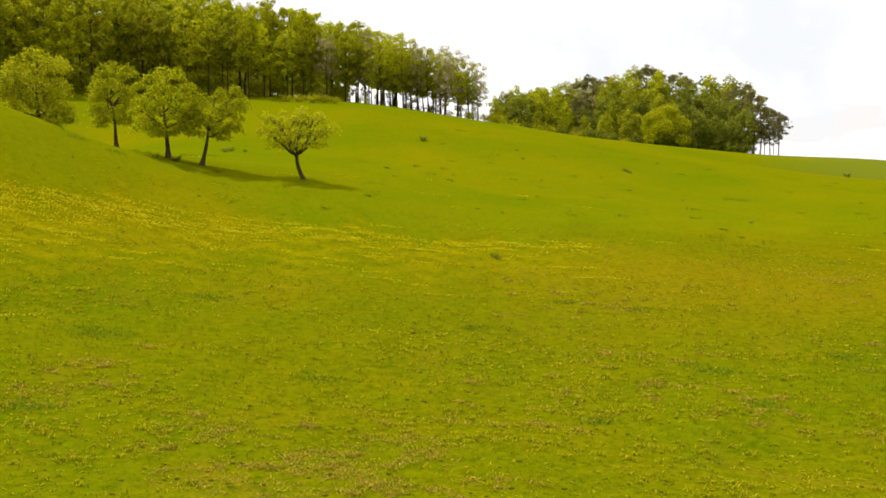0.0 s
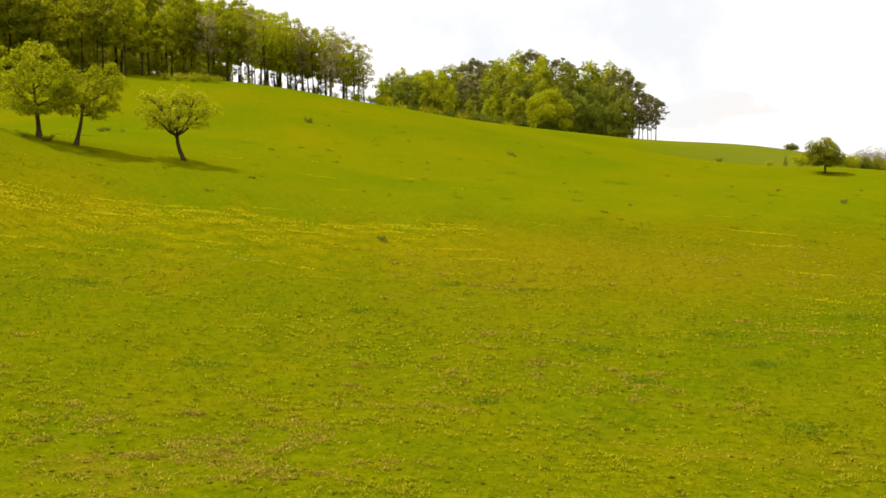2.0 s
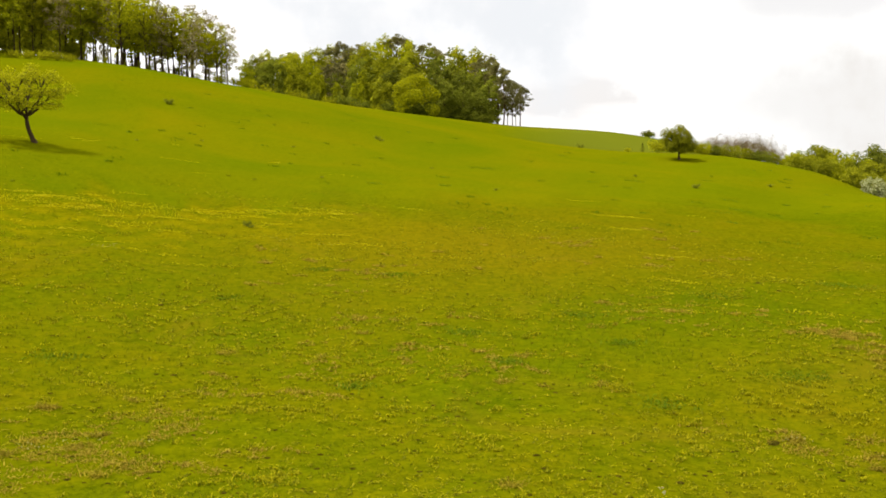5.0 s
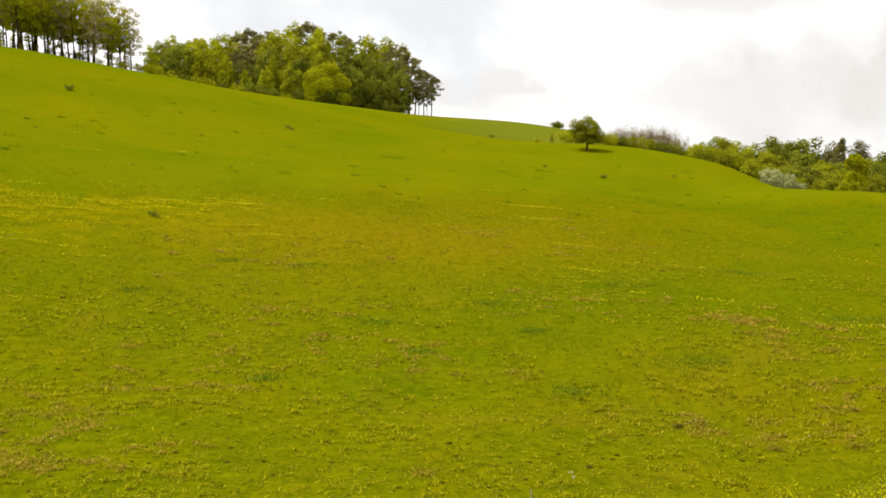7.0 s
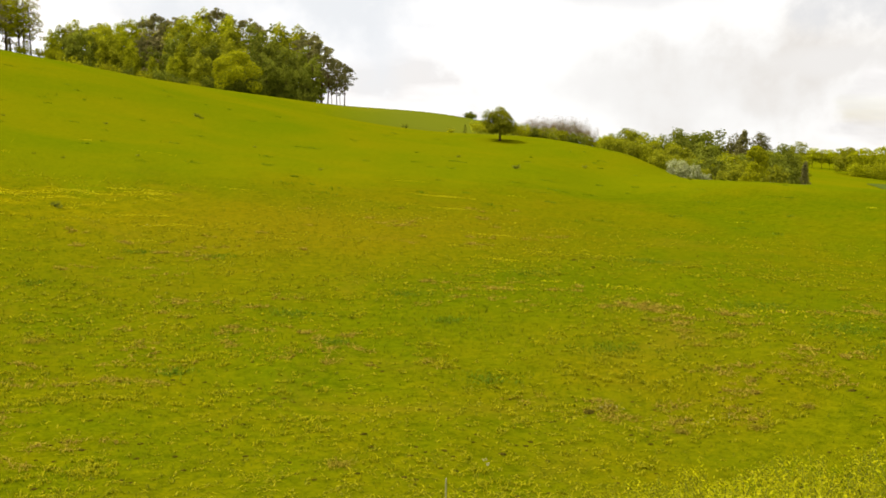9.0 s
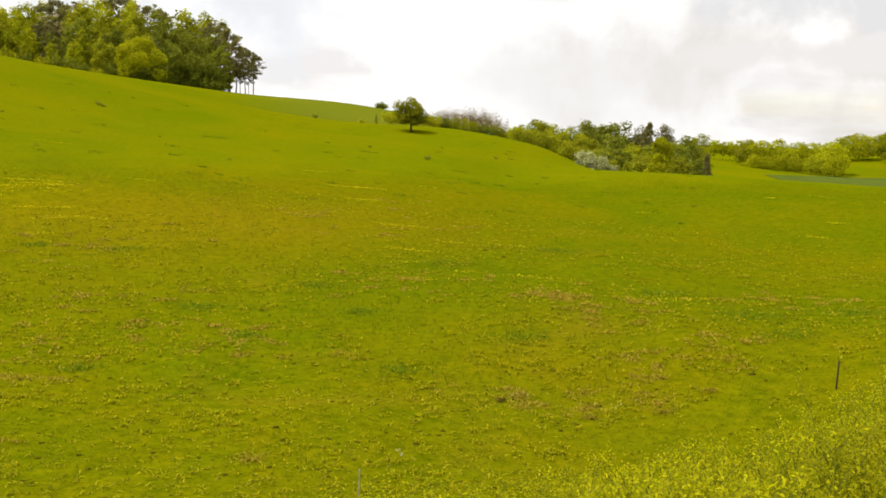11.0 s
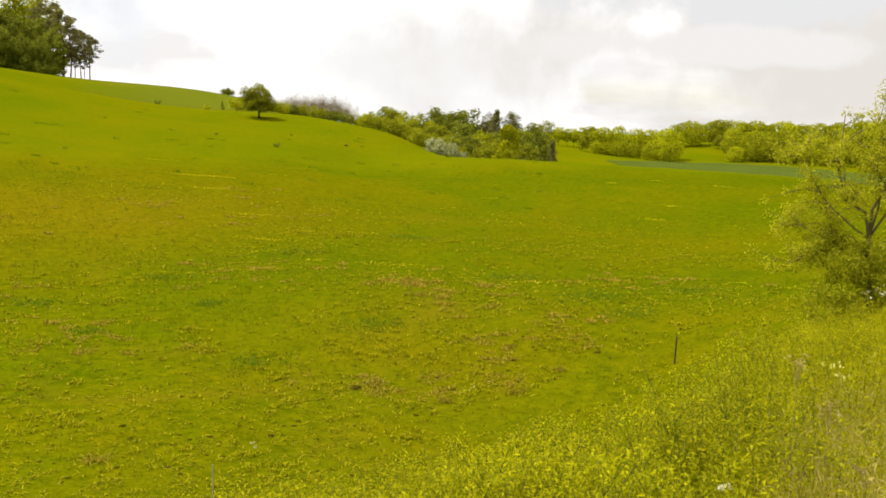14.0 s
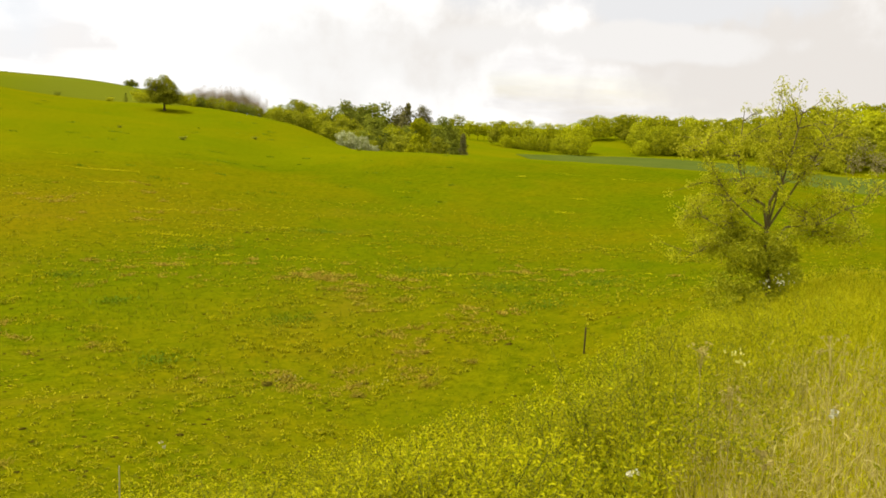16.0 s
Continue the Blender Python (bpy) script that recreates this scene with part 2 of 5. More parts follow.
PRIMROSE = leaf_material("pale_yellow_petal", (0.58, 0.53, 0.08), (0.78, 0.72, 0.22), 0.3)
WHITE = leaf_material("white_petal", (0.5, 0.46, 0.25), (0.78, 0.74, 0.5), 0.3)
DAISY = leaf_material("daisy_petal", (0.36, 0.33, 0.08), (0.56, 0.52, 0.2), 0.3)
TWIG = rough_material("green_twig", (0.075, 0.085, 0.006), (0.19, 0.185, 0.018), 20.0, stretch=(1, 1, 0.3))
SOIL = rough_material("soil", (0.028, 0.025, 0.002), (0.085, 0.066, 0.007), 14.0, bump=1.0, shine=0.0)
STAKE = rough_material("weathered_wood", (0.03, 0.02, 0.009), (0.09, 0.065, 0.03), 22.0, stretch=(1, 1, 0.15))


# ---- the lie of the land: height relative to the eye, by bearing and distance ----
RINGS = np.log(np.array([9.0, 20, 34, 55, 80, 115, 170, 260, 420]) + 6)
BEARINGS = [-27, -20, -13, -6, 3, 14, 19, 24, 31, 36, 42, 54, 62, 70]  # degrees to the right of +y
FLAT = [  # the bank and the flat below it, at the four nearest rings
    (-5, -5.9, -5.1, -1.4),
    (-5, -6.1, -5.4, -2.4),
    (-5, -6.3, -5.7, -3.4),
    (-5, -6.5, -6, -3.8),
    (-5, -6.5, -6.2, -4.4),
    (-5, -6.5, -6.2, -4.8),
    (-5, -6.5, -6.25, -5.1),
    (-5, -6.5, -6.3, -5.4),
    (-5, -6.7, -6.5, -5.8),
    (-5, -6.8, -6.6, -6.1),
    (-4.8, -6.9, -6.8, -6.3),
    (-4, -6.4, -6.6, -6.8),
    (-2.9, -3.9, -5.6, -6.6),
    (-2.6, -2.9, -4.4, -6.5),
]
SLOPE = [  # the slopes beyond, at the five farther rings
    (7.4, 7.2, 16.1, 33, 56),
    (4.35, 4.6, 16.1, 32, 54),
    (2.1, 5.4, 16.7, 28, 46),
    (0.8, 5.4, 16.4, 23.4, 30),
    (-1.1, 3.6, 12.8, 16.8, 18.3),
    (-2.5, 0.8, 7.1, 12.1, 12.8),
    (-3.05, -0.2, 4.8, 10.0, 10.9),
    (-3.6, -1.2, 2.9, 8.9, 10.2),
    (-4.5, -2.4, 1.6, 3.6, 4.2),
    (-5.3, -4, -0.8, -4.1, -2.2),
    (-5.7, -3.75, -6.8, -10, -5.1),
    (-5.8, -4.3, -7.7, -12.3, -13.9),
    (-6.0, -5.0, -8.2, -14, -15.6),
    (-6.6, -6.8, -11, -16.4, -17.6),
]
HILLS = [(560, 190, 150, 11), (500, 300, 120, 2), (74, 187, 20, -2.6), (88, 181, 18, -2.6), (24, 24, 9, 0.5), (69, 124, 8, -0.55), (402, 282, 34, 5.4)]  # x, y, radius, height of hills and hollows
_B = np.array(BEARINGS, float)
_Z = np.hstack([np.array(FLAT, float), np.array(SLOPE, float)])


def slopes(x, y):
    """Slopes of a curve through the points that never overshoots them; y has the points on its last axis."""
    h = np.diff(x)
    d = np.diff(y, axis=-1) / h
    s = np.zeros_like(y)
    a, b = d[..., :-1], d[..., 1:]
    w1, w2 = 2 * h[1:] + h[:-1], h[1:] + 2 * h[:-1]
    ok = a * b > 0
    with np.errstate(divide="ignore", invalid="ignore"):
        s[..., 1:-1] = np.where(ok, (w1 + w2) / (w1 / np.where(ok, a, 1) + w2 / np.where(ok, b, 1)), 0)
    s[..., 0], s[..., -1] = d[..., 0], 0
    return s


def hermite(x, i, xs, y0, y1, m0, m1):
    h = xs[i + 1] - xs[i]
    u = np.clip((x - xs[i]) / h, 0, 1)
    return (2 * u**3 - 3 * u**2 + 1) * y0 + (u**3 - 2 * u**2 + u) * h * m0 + (3 * u**2 - 2 * u**3) * y1 + (u**3 - u**2) * h * m1


_RX = np.concatenate([[math.log(6.0)], RINGS])
_ZF = np.concatenate([np.full((len(_B), 1), -1.75), _Z], 1)
_SR = slopes(_RX, _ZF)
WAVES = np.random.default_rng(11).uniform(-1, 1, (26, 3))


def ground(x, y):
    """Height of the ground at x, y (numbers or arrays)."""
    x, y = np.atleast_1d(np.asarray(x, float)), np.atleast_1d(np.asarray(y, float))
    r, az = np.hypot(x, y), np.degrees(np.arctan2(x, y))
    lr = np.clip(np.log(r + 6), _RX[0], _RX[-1])
    i = np.clip(np.searchsorted(_RX, lr) - 1, 0, len(_RX) - 2)
    rows = np.stack([hermite(lr, i, _RX, _ZF[k][i], _ZF[k][i + 1], _SR[k][i], _SR[k][i + 1]) for k in range(len(_B))], -1)
    sb = slopes(_B, rows)
    sb[..., 0] = 0
    a = np.clip(az, _B[0], _B[-1])
    j = np.clip(np.searchsorted(_B, a) - 1, 0, len(_B) - 2)
    n = np.arange(len(a))
    z = hermite(a, j, _B, rows[n, j], rows[n, j + 1], sb[n, j], sb[n, j + 1])
    # behind the view the two edges run into each other
    off = np.where(az > _B[-1], az - _B[-1], np.where(az < _B[0], _B[0] - az, 0))
    gap = 360 - (_B[-1] - _B[0])
    w = np.clip(off / gap, 0, 1)
    w = w * w * (3 - 2 * w)
    other = np.where(az > 0, rows[:, 0], rows[:, -1])
    z = z * (1 - w) + other * w
    bumps = np.zeros_like(z)
    for k, (p, q, s) in enumerate(WAVES):
        f = 0.12 * 1.13**k
        bumps += math.cos(k) * np.sin(f * (p * x + q * y) + 9 * s) / (1 + 4 * f)
    for hx, hy, rad, h in HILLS:
        z = z + h * np.exp(-((x - hx) ** 2 + (y - hy) ** 2) / rad**2)
    return EYE + z + 0.13 * bumps * np.clip((r - 4) / 20, 0, 1) * np.clip(1.4 - r / 150, 0.15, 1)


def at(bearing, dist):
    """World x, y and ground height at a bearing and distance from the bank."""
    b = radians(bearing)
    x, y = dist * math.sin(b), dist * math.cos(b)
    return x, y, float(ground(x, y)[0])


# ---- mesh helpers ----
def mesh_of(name, verts, faces, mat, smooth=False):
    me = bpy.data.meshes.new(name)
    me.from_pydata(verts.tolist() if hasattr(verts, "tolist") else verts, [], faces.tolist() if hasattr(faces, "tolist") else faces)
    me.materials.append(mat)
    if smooth:
        me.shade_smooth()
    return me


def part_of(name, me, parent, label=""):
    ob = new(name, me)
    ob.parent = parent
    if label:
        ob["label"] = label
    return ob


def tubes(strands, sides=5):
    """Tapered round limbs: each strand is points with a radius for each."""
    V, F = [], []
    ring = [(math.cos(2 * math.pi * k / sides), math.sin(2 * math.pi * k / sides)) for k in range(sides)]
    for pts, rad in strands:
        pts = [Vector(p) for p in pts]
        base = len(V)
        for k, (p, r) in enumerate(zip(pts, rad)):
            d = (pts[min(k + 1, len(pts) - 1)] - pts[max(k - 1, 0)]).normalized()
            u = d.cross(Vector((0.31, 0.95, 0.05))).normalized()
            w = d.cross(u)
            V.extend([tuple(p + (u * c + w * s) * r) for c, s in ring])
        for k in range(len(pts) - 1):
            a = base + k * sides
            F.extend([(a + m, a + (m + 1) % sides, a + sides + (m + 1) % sides, a + sides + m) for m in range(sides)])
        V.append(tuple(pts[-1]))
        a = base + (len(pts) - 1) * sides
        F.extend([(a + m, a + (m + 1) % sides, len(V) - 1) for m in range(sides)])
    return V, F


def leaves(rng, centres, size, slim=0.55, out=None):
    """One pointed leaf (or spray of leaves) at each centre, facing up or out of its clump, turned at random."""
    n = len(centres)
    face = rng.normal(size=(n, 3)) * (1.0 if out is None else 0.55) + np.array((0, 0, 0.8 if out is None else 0.45))
    if out is not None:
        face += out
    face /= np.linalg.norm(face, axis=1, keepdims=True) + 1e-9
    a = np.cross(face, rng.normal(size=(n, 3)))
    a /= np.linalg.norm(a, axis=1, keepdims=True) + 1e-9
    b = np.cross(face, a)
    s = (size * rng.uniform(0.55, 1.35, (n, 1)))
    a, b = a * s * 0.5, b * s * 0.5 * slim
    bend = face * s * 0.08
    v = np.stack([centres - a - bend, centres + b - a * 0.1 + bend, centres + a - bend, centres - b - a * 0.1 + bend], 1).reshape(-1, 3)
    return v, np.arange(4 * n).reshape(-1, 4)


def skeleton_of(rng, H, W, base, limbs, kind, lean=0.0):
    """Trunk and limbs of a tree as strands, and the places where its leaves gather."""
    top = H * (0.97 if kind in ("pine", "cone") else 0.78)
    ph = rng.uniform(0, 6.28)
    trunk = []
    for k in range(8):
        u = k / 7
        wob = 0.018 * H * math.sin(2.6 * u * 2 + ph)
        trunk.append((lean * H * u + wob * math.cos(ph), wob * math.sin(ph), top * u))
    r0 = (0.014 if kind == "pine" else 0.011) * H
    strands = [(trunk, [r0 * (1.35 if k == 0 else 1) * (1 - 0.85 * k / 7) for k in range(8)])]
    tips = []
    mid = (base + H) / 2
    for i in range(limbs):
        u = (i + 0.5) / limbs
        h = base * 0.92 + (top - base * 0.92) * u**0.9
        q = min(h / top * 7, 6.999)
        a, b = trunk[int(q)], trunk[int(q) + 1]
        s = Vector(a).lerp(Vector(b), q - int(q))
        az = i * 2.4 + rng.uniform(-0.5, 0.5)
        if kind == "cone":
            reach, rise = W / 2 * (1 - u) ** 0.8 + 0.05 * W, -0.1
        elif kind == "pine":
            reach, rise = W / 2 * (0.65 + 0.6 * math.sin(3.0 * u + 0.2)) * rng.uniform(0.6, 1.1), 0.12
        else:
            squeeze, least = (0.62, 0.3) if kind == "full" else (0.85, 0.08)
            reach = W / 2 * math.sqrt(max(least, 1 - (2 * (h + 0.18 * H - mid) / (H - base) * squeeze) ** 2)) * rng.uniform(0.75, 1.12)
            rise = 0.35 + 0.9 * u
        d = Vector((math.cos(az), math.sin(az), rise))
        e = s + d * reach * (0.92 if rise < 0.6 else 0.75)
        lim = H - 0.38 * (H - base) * min(1.0, math.hypot(e.x, e.y) / (W / 2)) ** 2
        if e.z > lim:
            e.z = lim - rng.uniform(0, 0.06) * H
        m = s.lerp(e, 0.5) + Vector((0, 0, 0.10 * reach))
        rr = r0 * (0.42 if kind != "pine" else 0.22) * (1 - 0.55 * u)
        strands.append(([s, s.lerp(m, 0.55), m, m.lerp(e, 0.5), e], [rr, rr * 0.8, rr * 0.6, rr * 0.42, rr * 0.2]))
        tips += [m, m.lerp(e, 0.5), e]
        for k in range(3):
            t0 = m.lerp(e, rng.uniform(-0.3, 0.6))
            dd = Vector((d.x, d.y, d.z * 0.6)) + Vector(rng.normal(size=3)) * 0.75
            f = t0 + dd.normalized() * reach * rng.uniform(0.28, 0.5)
            strands.append(([t0, t0.lerp(f, 0.5) + Vector((0, 0, 0.03 * reach)), f], [rr * 0.42, rr * 0.28, rr * 0.1]))
            tips += [t0.lerp(f, 0.6), f]
    tips.append(Vector(trunk[-1]) + Vector((0, 0, (H - top) * 0.6)))
    return strands, np.array([tuple(p) for p in tips])


def clump_places(rng, H, W, base, M, shift=0.0, hollow=0.35, lift=0.42):
    """Centres of M clumps of leaves, spread evenly through an uneven, rounded crown."""
    zc = base + lift * (H - base)
    lob = rng.uniform(0, 6.28, 4)
    out = []
    for i in range(M):
        d = rng.normal(size=(14, 3))
        d /= ((d[:, :1] ** 2 + d[:, 1:2] ** 2) ** 1.4 + np.abs(d[:, 2:]) ** 2.8) ** (1 / 2.8)
        az = np.arctan2(d[:, 1], d[:, 0])
        r = (hollow + (1 - hollow) * rng.random(14) ** 0.6) * (0.93 + 0.13 * np.sin(2 * az + lob[0]) + 0.11 * np.sin(3 * az + lob[1] + 2 * d[:, 2]))
        p = d * r[:, None]
        p = np.column_stack([p[:, 0] * W / 2 + shift, p[:, 1] * W / 2, zc + p[:, 2] * np.where(d[:, 2] > 0, H - zc, zc - base)])
        if out:
            gap = np.min(np.linalg.norm(p[:, None] - np.array(out)[None], axis=2), axis=1)
            p = p[np.argmax(gap)]
        else:
            p = p[0]
        out.append(p)
    return np.array(out)


def framework(rng, C, H, r0, K, fork, foot=0.0, leader=0.0):
    """Trunk, and K limbs with the branches that reach the clumps C: strands for the trunk and for each limb."""
    top = np.array((C[:, 0].mean() * (0.4 if leader == 0 else 0.8), 0.0, max(fork, leader)))
    pts, rad, ph = [], [], rng.uniform(0, 6.28)
    for k in range(7):
        u = k / 6
        wob = 0.012 * H * math.sin(5 * u + ph) * u
        pts.append(Vector((foot * (1 - u) ** 1.5 + top[0] * u + wob, wob * 0.7, top[2] * u)))
        rad.append(r0 * (1.5 if k == 0 else 1.0) * (1 - (0.3 if leader == 0 else 0.75) * u))
    trunk = [(pts, rad)]
    mid = C[rng.choice(len(C), K, replace=False)]
    for _ in range(6):
        own = np.argmin(np.linalg.norm(C[:, None] - mid[None], axis=2), axis=1)
        mid = np.array([C[own == k].mean(0) if np.any(own == k) else mid[k] for k in range(K)])
    limbs = []
    for k in range(K):
        e = Vector(mid[k])
        if leader:
            h = min(max(fork, e.z - 0.55 * math.hypot(e.x, e.y) - 0.05 * H), 0.96 * top[2])
            q = min(h / top[2] * 6, 5.999)
        else:
            q = 6 * (1 - rng.uniform(0.0, 0.16)) - 1e-4
        s = pts[int(q)].lerp(pts[int(q) + 1], q - int(q))
        span = (e - s).length
        bow = Vector((rng.normal() * 0.12, rng.normal() * 0.12, -0.04 + rng.normal() * 0.1)) * span
        path = [s.lerp(e, u) + bow * 4 * u * (1 - u) * 0.6 + Vector(rng.normal(size=3)) * 0.045 * span * (0 < u < 1) for u in (0, 0.22, 0.45, 0.7, 1.0)]
        rr = r0 * (0.62 if leader == 0 else 0.46 if leader < 0.7 * H else 0.36)
        strands = [(path, [rr, rr * 0.85, rr * 0.68, rr * 0.5, rr * 0.25])]
        for c in C[own == k]:
            c = Vector(c)
            u = min(max(0.25 + 0.65 * (c - s).length / (span * 1.6 + 1e-6) + rng.uniform(-0.15, 0.1), 0.2), 0.98) * 4
            a = path[int(u)].lerp(path[min(int(u) + 1, 4)], u - int(u))
            m = a.lerp(c, 0.5) + Vector(rng.normal(size=3)) * 0.07 * (c - a).length + Vector((0, 0, 0.08 * (c - a).length))
            strands.append(([a, a.lerp(m, 0.6), m, c], [rr * 0.42, rr * 0.34, rr * 0.26, rr * 0.1]))
            for _ in range(2):
                f = c + Vector(rng.normal(size=3)) * 0.22 * (c - a).length
                strands.append(([m, m.lerp(f, 0.5), f], [rr * 0.2, rr * 0.15, rr * 0.05]))
        limbs.append(strands)
    return trunk, limbs


def clump_leaves(rng, C, n, pad, flat=0.62, droop=0.0):
    """Places of n leaves in flattened clumps round C, thick at the rim, and which way each one faces."""
    w = rng.uniform(0.55, 1.45, len(C))
    pick = rng.choice(len(C), n, p=w / w.sum())
    off = rng.normal(size=(n, 3))
    off /= np.linalg.norm(off, axis=1, keepdims=True)
    r = rng.uniform(0.2, 1.0, (n, 1)) ** 0.5 * (1 + 0.12 * rng.normal(size=(n, 1)).clip(-1, 1.6))
    size = (pad * np.sqrt(w))[pick][:, None]
    p = off * r * size * np.array((1, 1, flat))
    p[:, 2] -= droop * (p[:, 0] ** 2 + p[:, 1] ** 2) / (pad + 1e-6)
    return C[pick] + p, off + np.array((0, 0, 0.5))


def crown_points(rng, tips, n, clump, flat=0.8, low=-1e9):
    """Places of n leaves in clumps round the tips, and which way is out of the clump."""
    w = rng.uniform(0.3, 1.6, len(tips))
    pick = rng.choice(len(tips), n, p=w / w.sum())
    off = rng.normal(size=(n, 3))
    off /= np.linalg.norm(off, axis=1, keepdims=True)
    out = off.copy()
    off *= rng.uniform(0.15, 1, (n, 1)) ** 0.5
    c = tips[pick] + off * clump * np.array((1, 1, flat)) * (0.7 + 0.5 * rng.random((len(tips), 1)))[pick]
    keep = c[:, 2] > low
    return c[keep], out[keep]


def lobed_points(rng, H, W, base, n, lobes):
    """Places of n leaves over the rounded lobes of a dense crown, and which way is out of each lobe."""
    u, turn = rng.random(lobes) ** 0.8, np.arange(lobes) * 2.4 + rng.uniform(-0.4, 0.4, lobes)
    rl = W * rng.uniform(0.13, 0.25, lobes) * math.sqrt(22 / lobes)
    wide = np.sqrt(1 - np.clip((u - 0.35) / 0.68, 0, 1) ** 2) * rng.uniform(0.75, 1.06, lobes)
    reach = np.maximum(W / 2 * wide - rl * 0.9, 0.02 * W)
    low, high = base + 0.75 * rl, H - 0.85 * rl
    c = np.column_stack([np.cos(turn) * reach, np.sin(turn) * reach, low + (high - low) * u])
    d = np.column_stack([np.cos(turn) * wide, np.sin(turn) * wide, 1.6 * (u - 0.35)])
    pick = rng.choice(lobes, n, p=rl**2 / (rl**2).sum())
    off = rng.normal(size=(n, 3)) + 0.55 * d[pick]
    off /= np.linalg.norm(off, axis=1, keepdims=True)
    p = c[pick] + off * rl[pick][:, None] * np.array((1, 1, 0.85)) * rng.uniform(0.84, 1.04, (n, 1))
    p[:, 2] = np.maximum(p[:, 2], base * 0.5 + 0.03 * H * rng.random(n))
    return p, off


def grow(name, seed, H, W, base, leaf, n, leafmat, barkmat=None, limbs=7, kind="round", clump=0.16, label="", category="tree", group="", slim=0.6, sides=4, M=36, fork=0.0, shift=0.0, foot=0.0, stout=0.0, split=False, hollow=0.35, droop=0.0, lift=0.42, lead=0.0, flat=0.62):
    """A tree at the origin: trunk with limbs, and a crown of leaves in clumps."""
    rng = np.random.default_rng(seed)
    root = tagged(new(name), label, category, group)
    if kind in ("pine", "cone", "dome"):
        strands, tips = skeleton_of(rng, H, W, base, limbs, "full" if kind == "dome" else kind)
        trunk, arms = strands, []
        if kind == "dome":
            c, out = lobed_points(rng, H, W, base, n, int(clump * 100))
        else:
            c, out = crown_points(rng, tips, n, clump * W, 0.45 if kind == "pine" else 0.8, base * 0.6)
    else:
        C = clump_places(rng, H - clump * W * 0.5, W - clump * W * 1.3, base + clump * W * 0.4, M, shift, hollow, lift)
        leader = lead * H if kind == "vase" else 0.8 * H
        trunk, arms = framework(rng, C, H, stout or 0.011 * H, limbs, fork or base * 0.85, foot, leader)
        c, out = clump_leaves(rng, C, n, clump * W, flat, droop)
    if not split:
        trunk = trunk + [x for arm in arms for x in arm]
    V, F = tubes(trunk, max(sides, 7) if split else sides)
    stem = part_of("trunk", mesh_of("trunk", V, F, barkmat or BARK, True), root)
    for arm in arms if split else ():
        V, F = tubes(arm, sides)
        part_of("limb", mesh_of("limb", V, F, barkmat or BARK, True), stem)
    v, f = leaves(rng, c, leaf, slim, out)
    part_of("crown", mesh_of("crown", v, f, leafmat), root)
    return root


def plant(proto, bearing, dist, scale=1.0, turn=None, sink=0.1, label="", squash=1.0):
    """A copy of a plant on the ground."""
    x, y, z = at(bearing, dist)
    t = turn if turn is not None else (bearing * 57.3 + dist * 31.7) % 360
    ob = copy_thing(proto, pose(x, y, z - sink, 0, 0, t))
    ob.scale = (scale, scale, scale * squash)
    if label:
        ob["label"] = label
    return ob


def plant_to(proto, H, bearing, dist, top, turn=None, label=""):
    """A copy scaled so that its top is seen at that height in degrees from the bank."""
    _, _, z = at(bearing, dist)
    s = (EYE + dist * math.tan(radians(top)) - z) / H
    return plant(proto, bearing, dist, min(max(s, 0.3), 2.4), turn, label=label)


def along(table, b):
    return float(np.interp(b, [p[0] for p in table], [p[1] for p in table]))


def drop_proto(ob):
    for o in (*ob.children_recursive, ob):
        bpy.data.objects.remove(o)


def bush(name, seed, H, W, leaf, n, mat, label, category="bush", group="", stems=9, upright=0.5, clump=0.16, slim=0.55):
    """A bush at the origin: thin stems fanning out from the ground, with leaves along them."""
    rng = np.random.default_rng(seed)
    strands, tips = [], []
    for i in range(stems):
        az, out = i * 2.4 + rng.uniform(-0.4, 0.4), W / 2 * rng.uniform(0.25, 1.0)
        h = H * rng.uniform(0.65, 1.0) * (1 - 0.45 * (1 - upright) * (2 * out / W) ** 2)
        e = Vector((math.cos(az) * out, math.sin(az) * out, h))
        s = Vector((e.x * 0.12, e.y * 0.12, 0))
        m = s.lerp(e, 0.5) + Vector((e.x * 0.12, e.y * 0.12, -0.02 * H))
        r = 0.004 * H
        strands.append(([s, s.lerp(m, 0.6), m, m.lerp(e, 0.5), e], [r, r * 0.85, r * 0.65, r * 0.45, r * 0.15]))
        tips += [m.lerp(s, 0.35), m, m.lerp(e, 0.35), m.lerp(e, 0.7), e]
        for k in range(3):
            t0 = m.lerp(e, rng.uniform(-0.6, 0.8))
            f = t0 + Vector((rng.normal() * 0.2 * W, rng.normal() * 0.2 * W, abs(rng.normal()) * 0.16 * H))
            strands.append(([t0, t0.lerp(f, 0.5), f], [r * 0.4, r * 0.3, r * 0.1]))
            tips += [t0.lerp(f, 0.6), f]
    root = tagged(new(name), label, category, group)
    V, F = tubes(strands, 3)
    part_of("stem", mesh_of("stem", V, F, TWIG, True), root)
    c, out = crown_points(rng, np.array([tuple(p) for p in tips]), n, clump * W, 1.0)
    c[:, 2] = np.abs(c[:, 2]) + 0.02
    v, f = leaves(rng, c, leaf, slim, out * 0.6)
    part_of("foliage", mesh_of("foliage", v, f, mat), root)
    return root


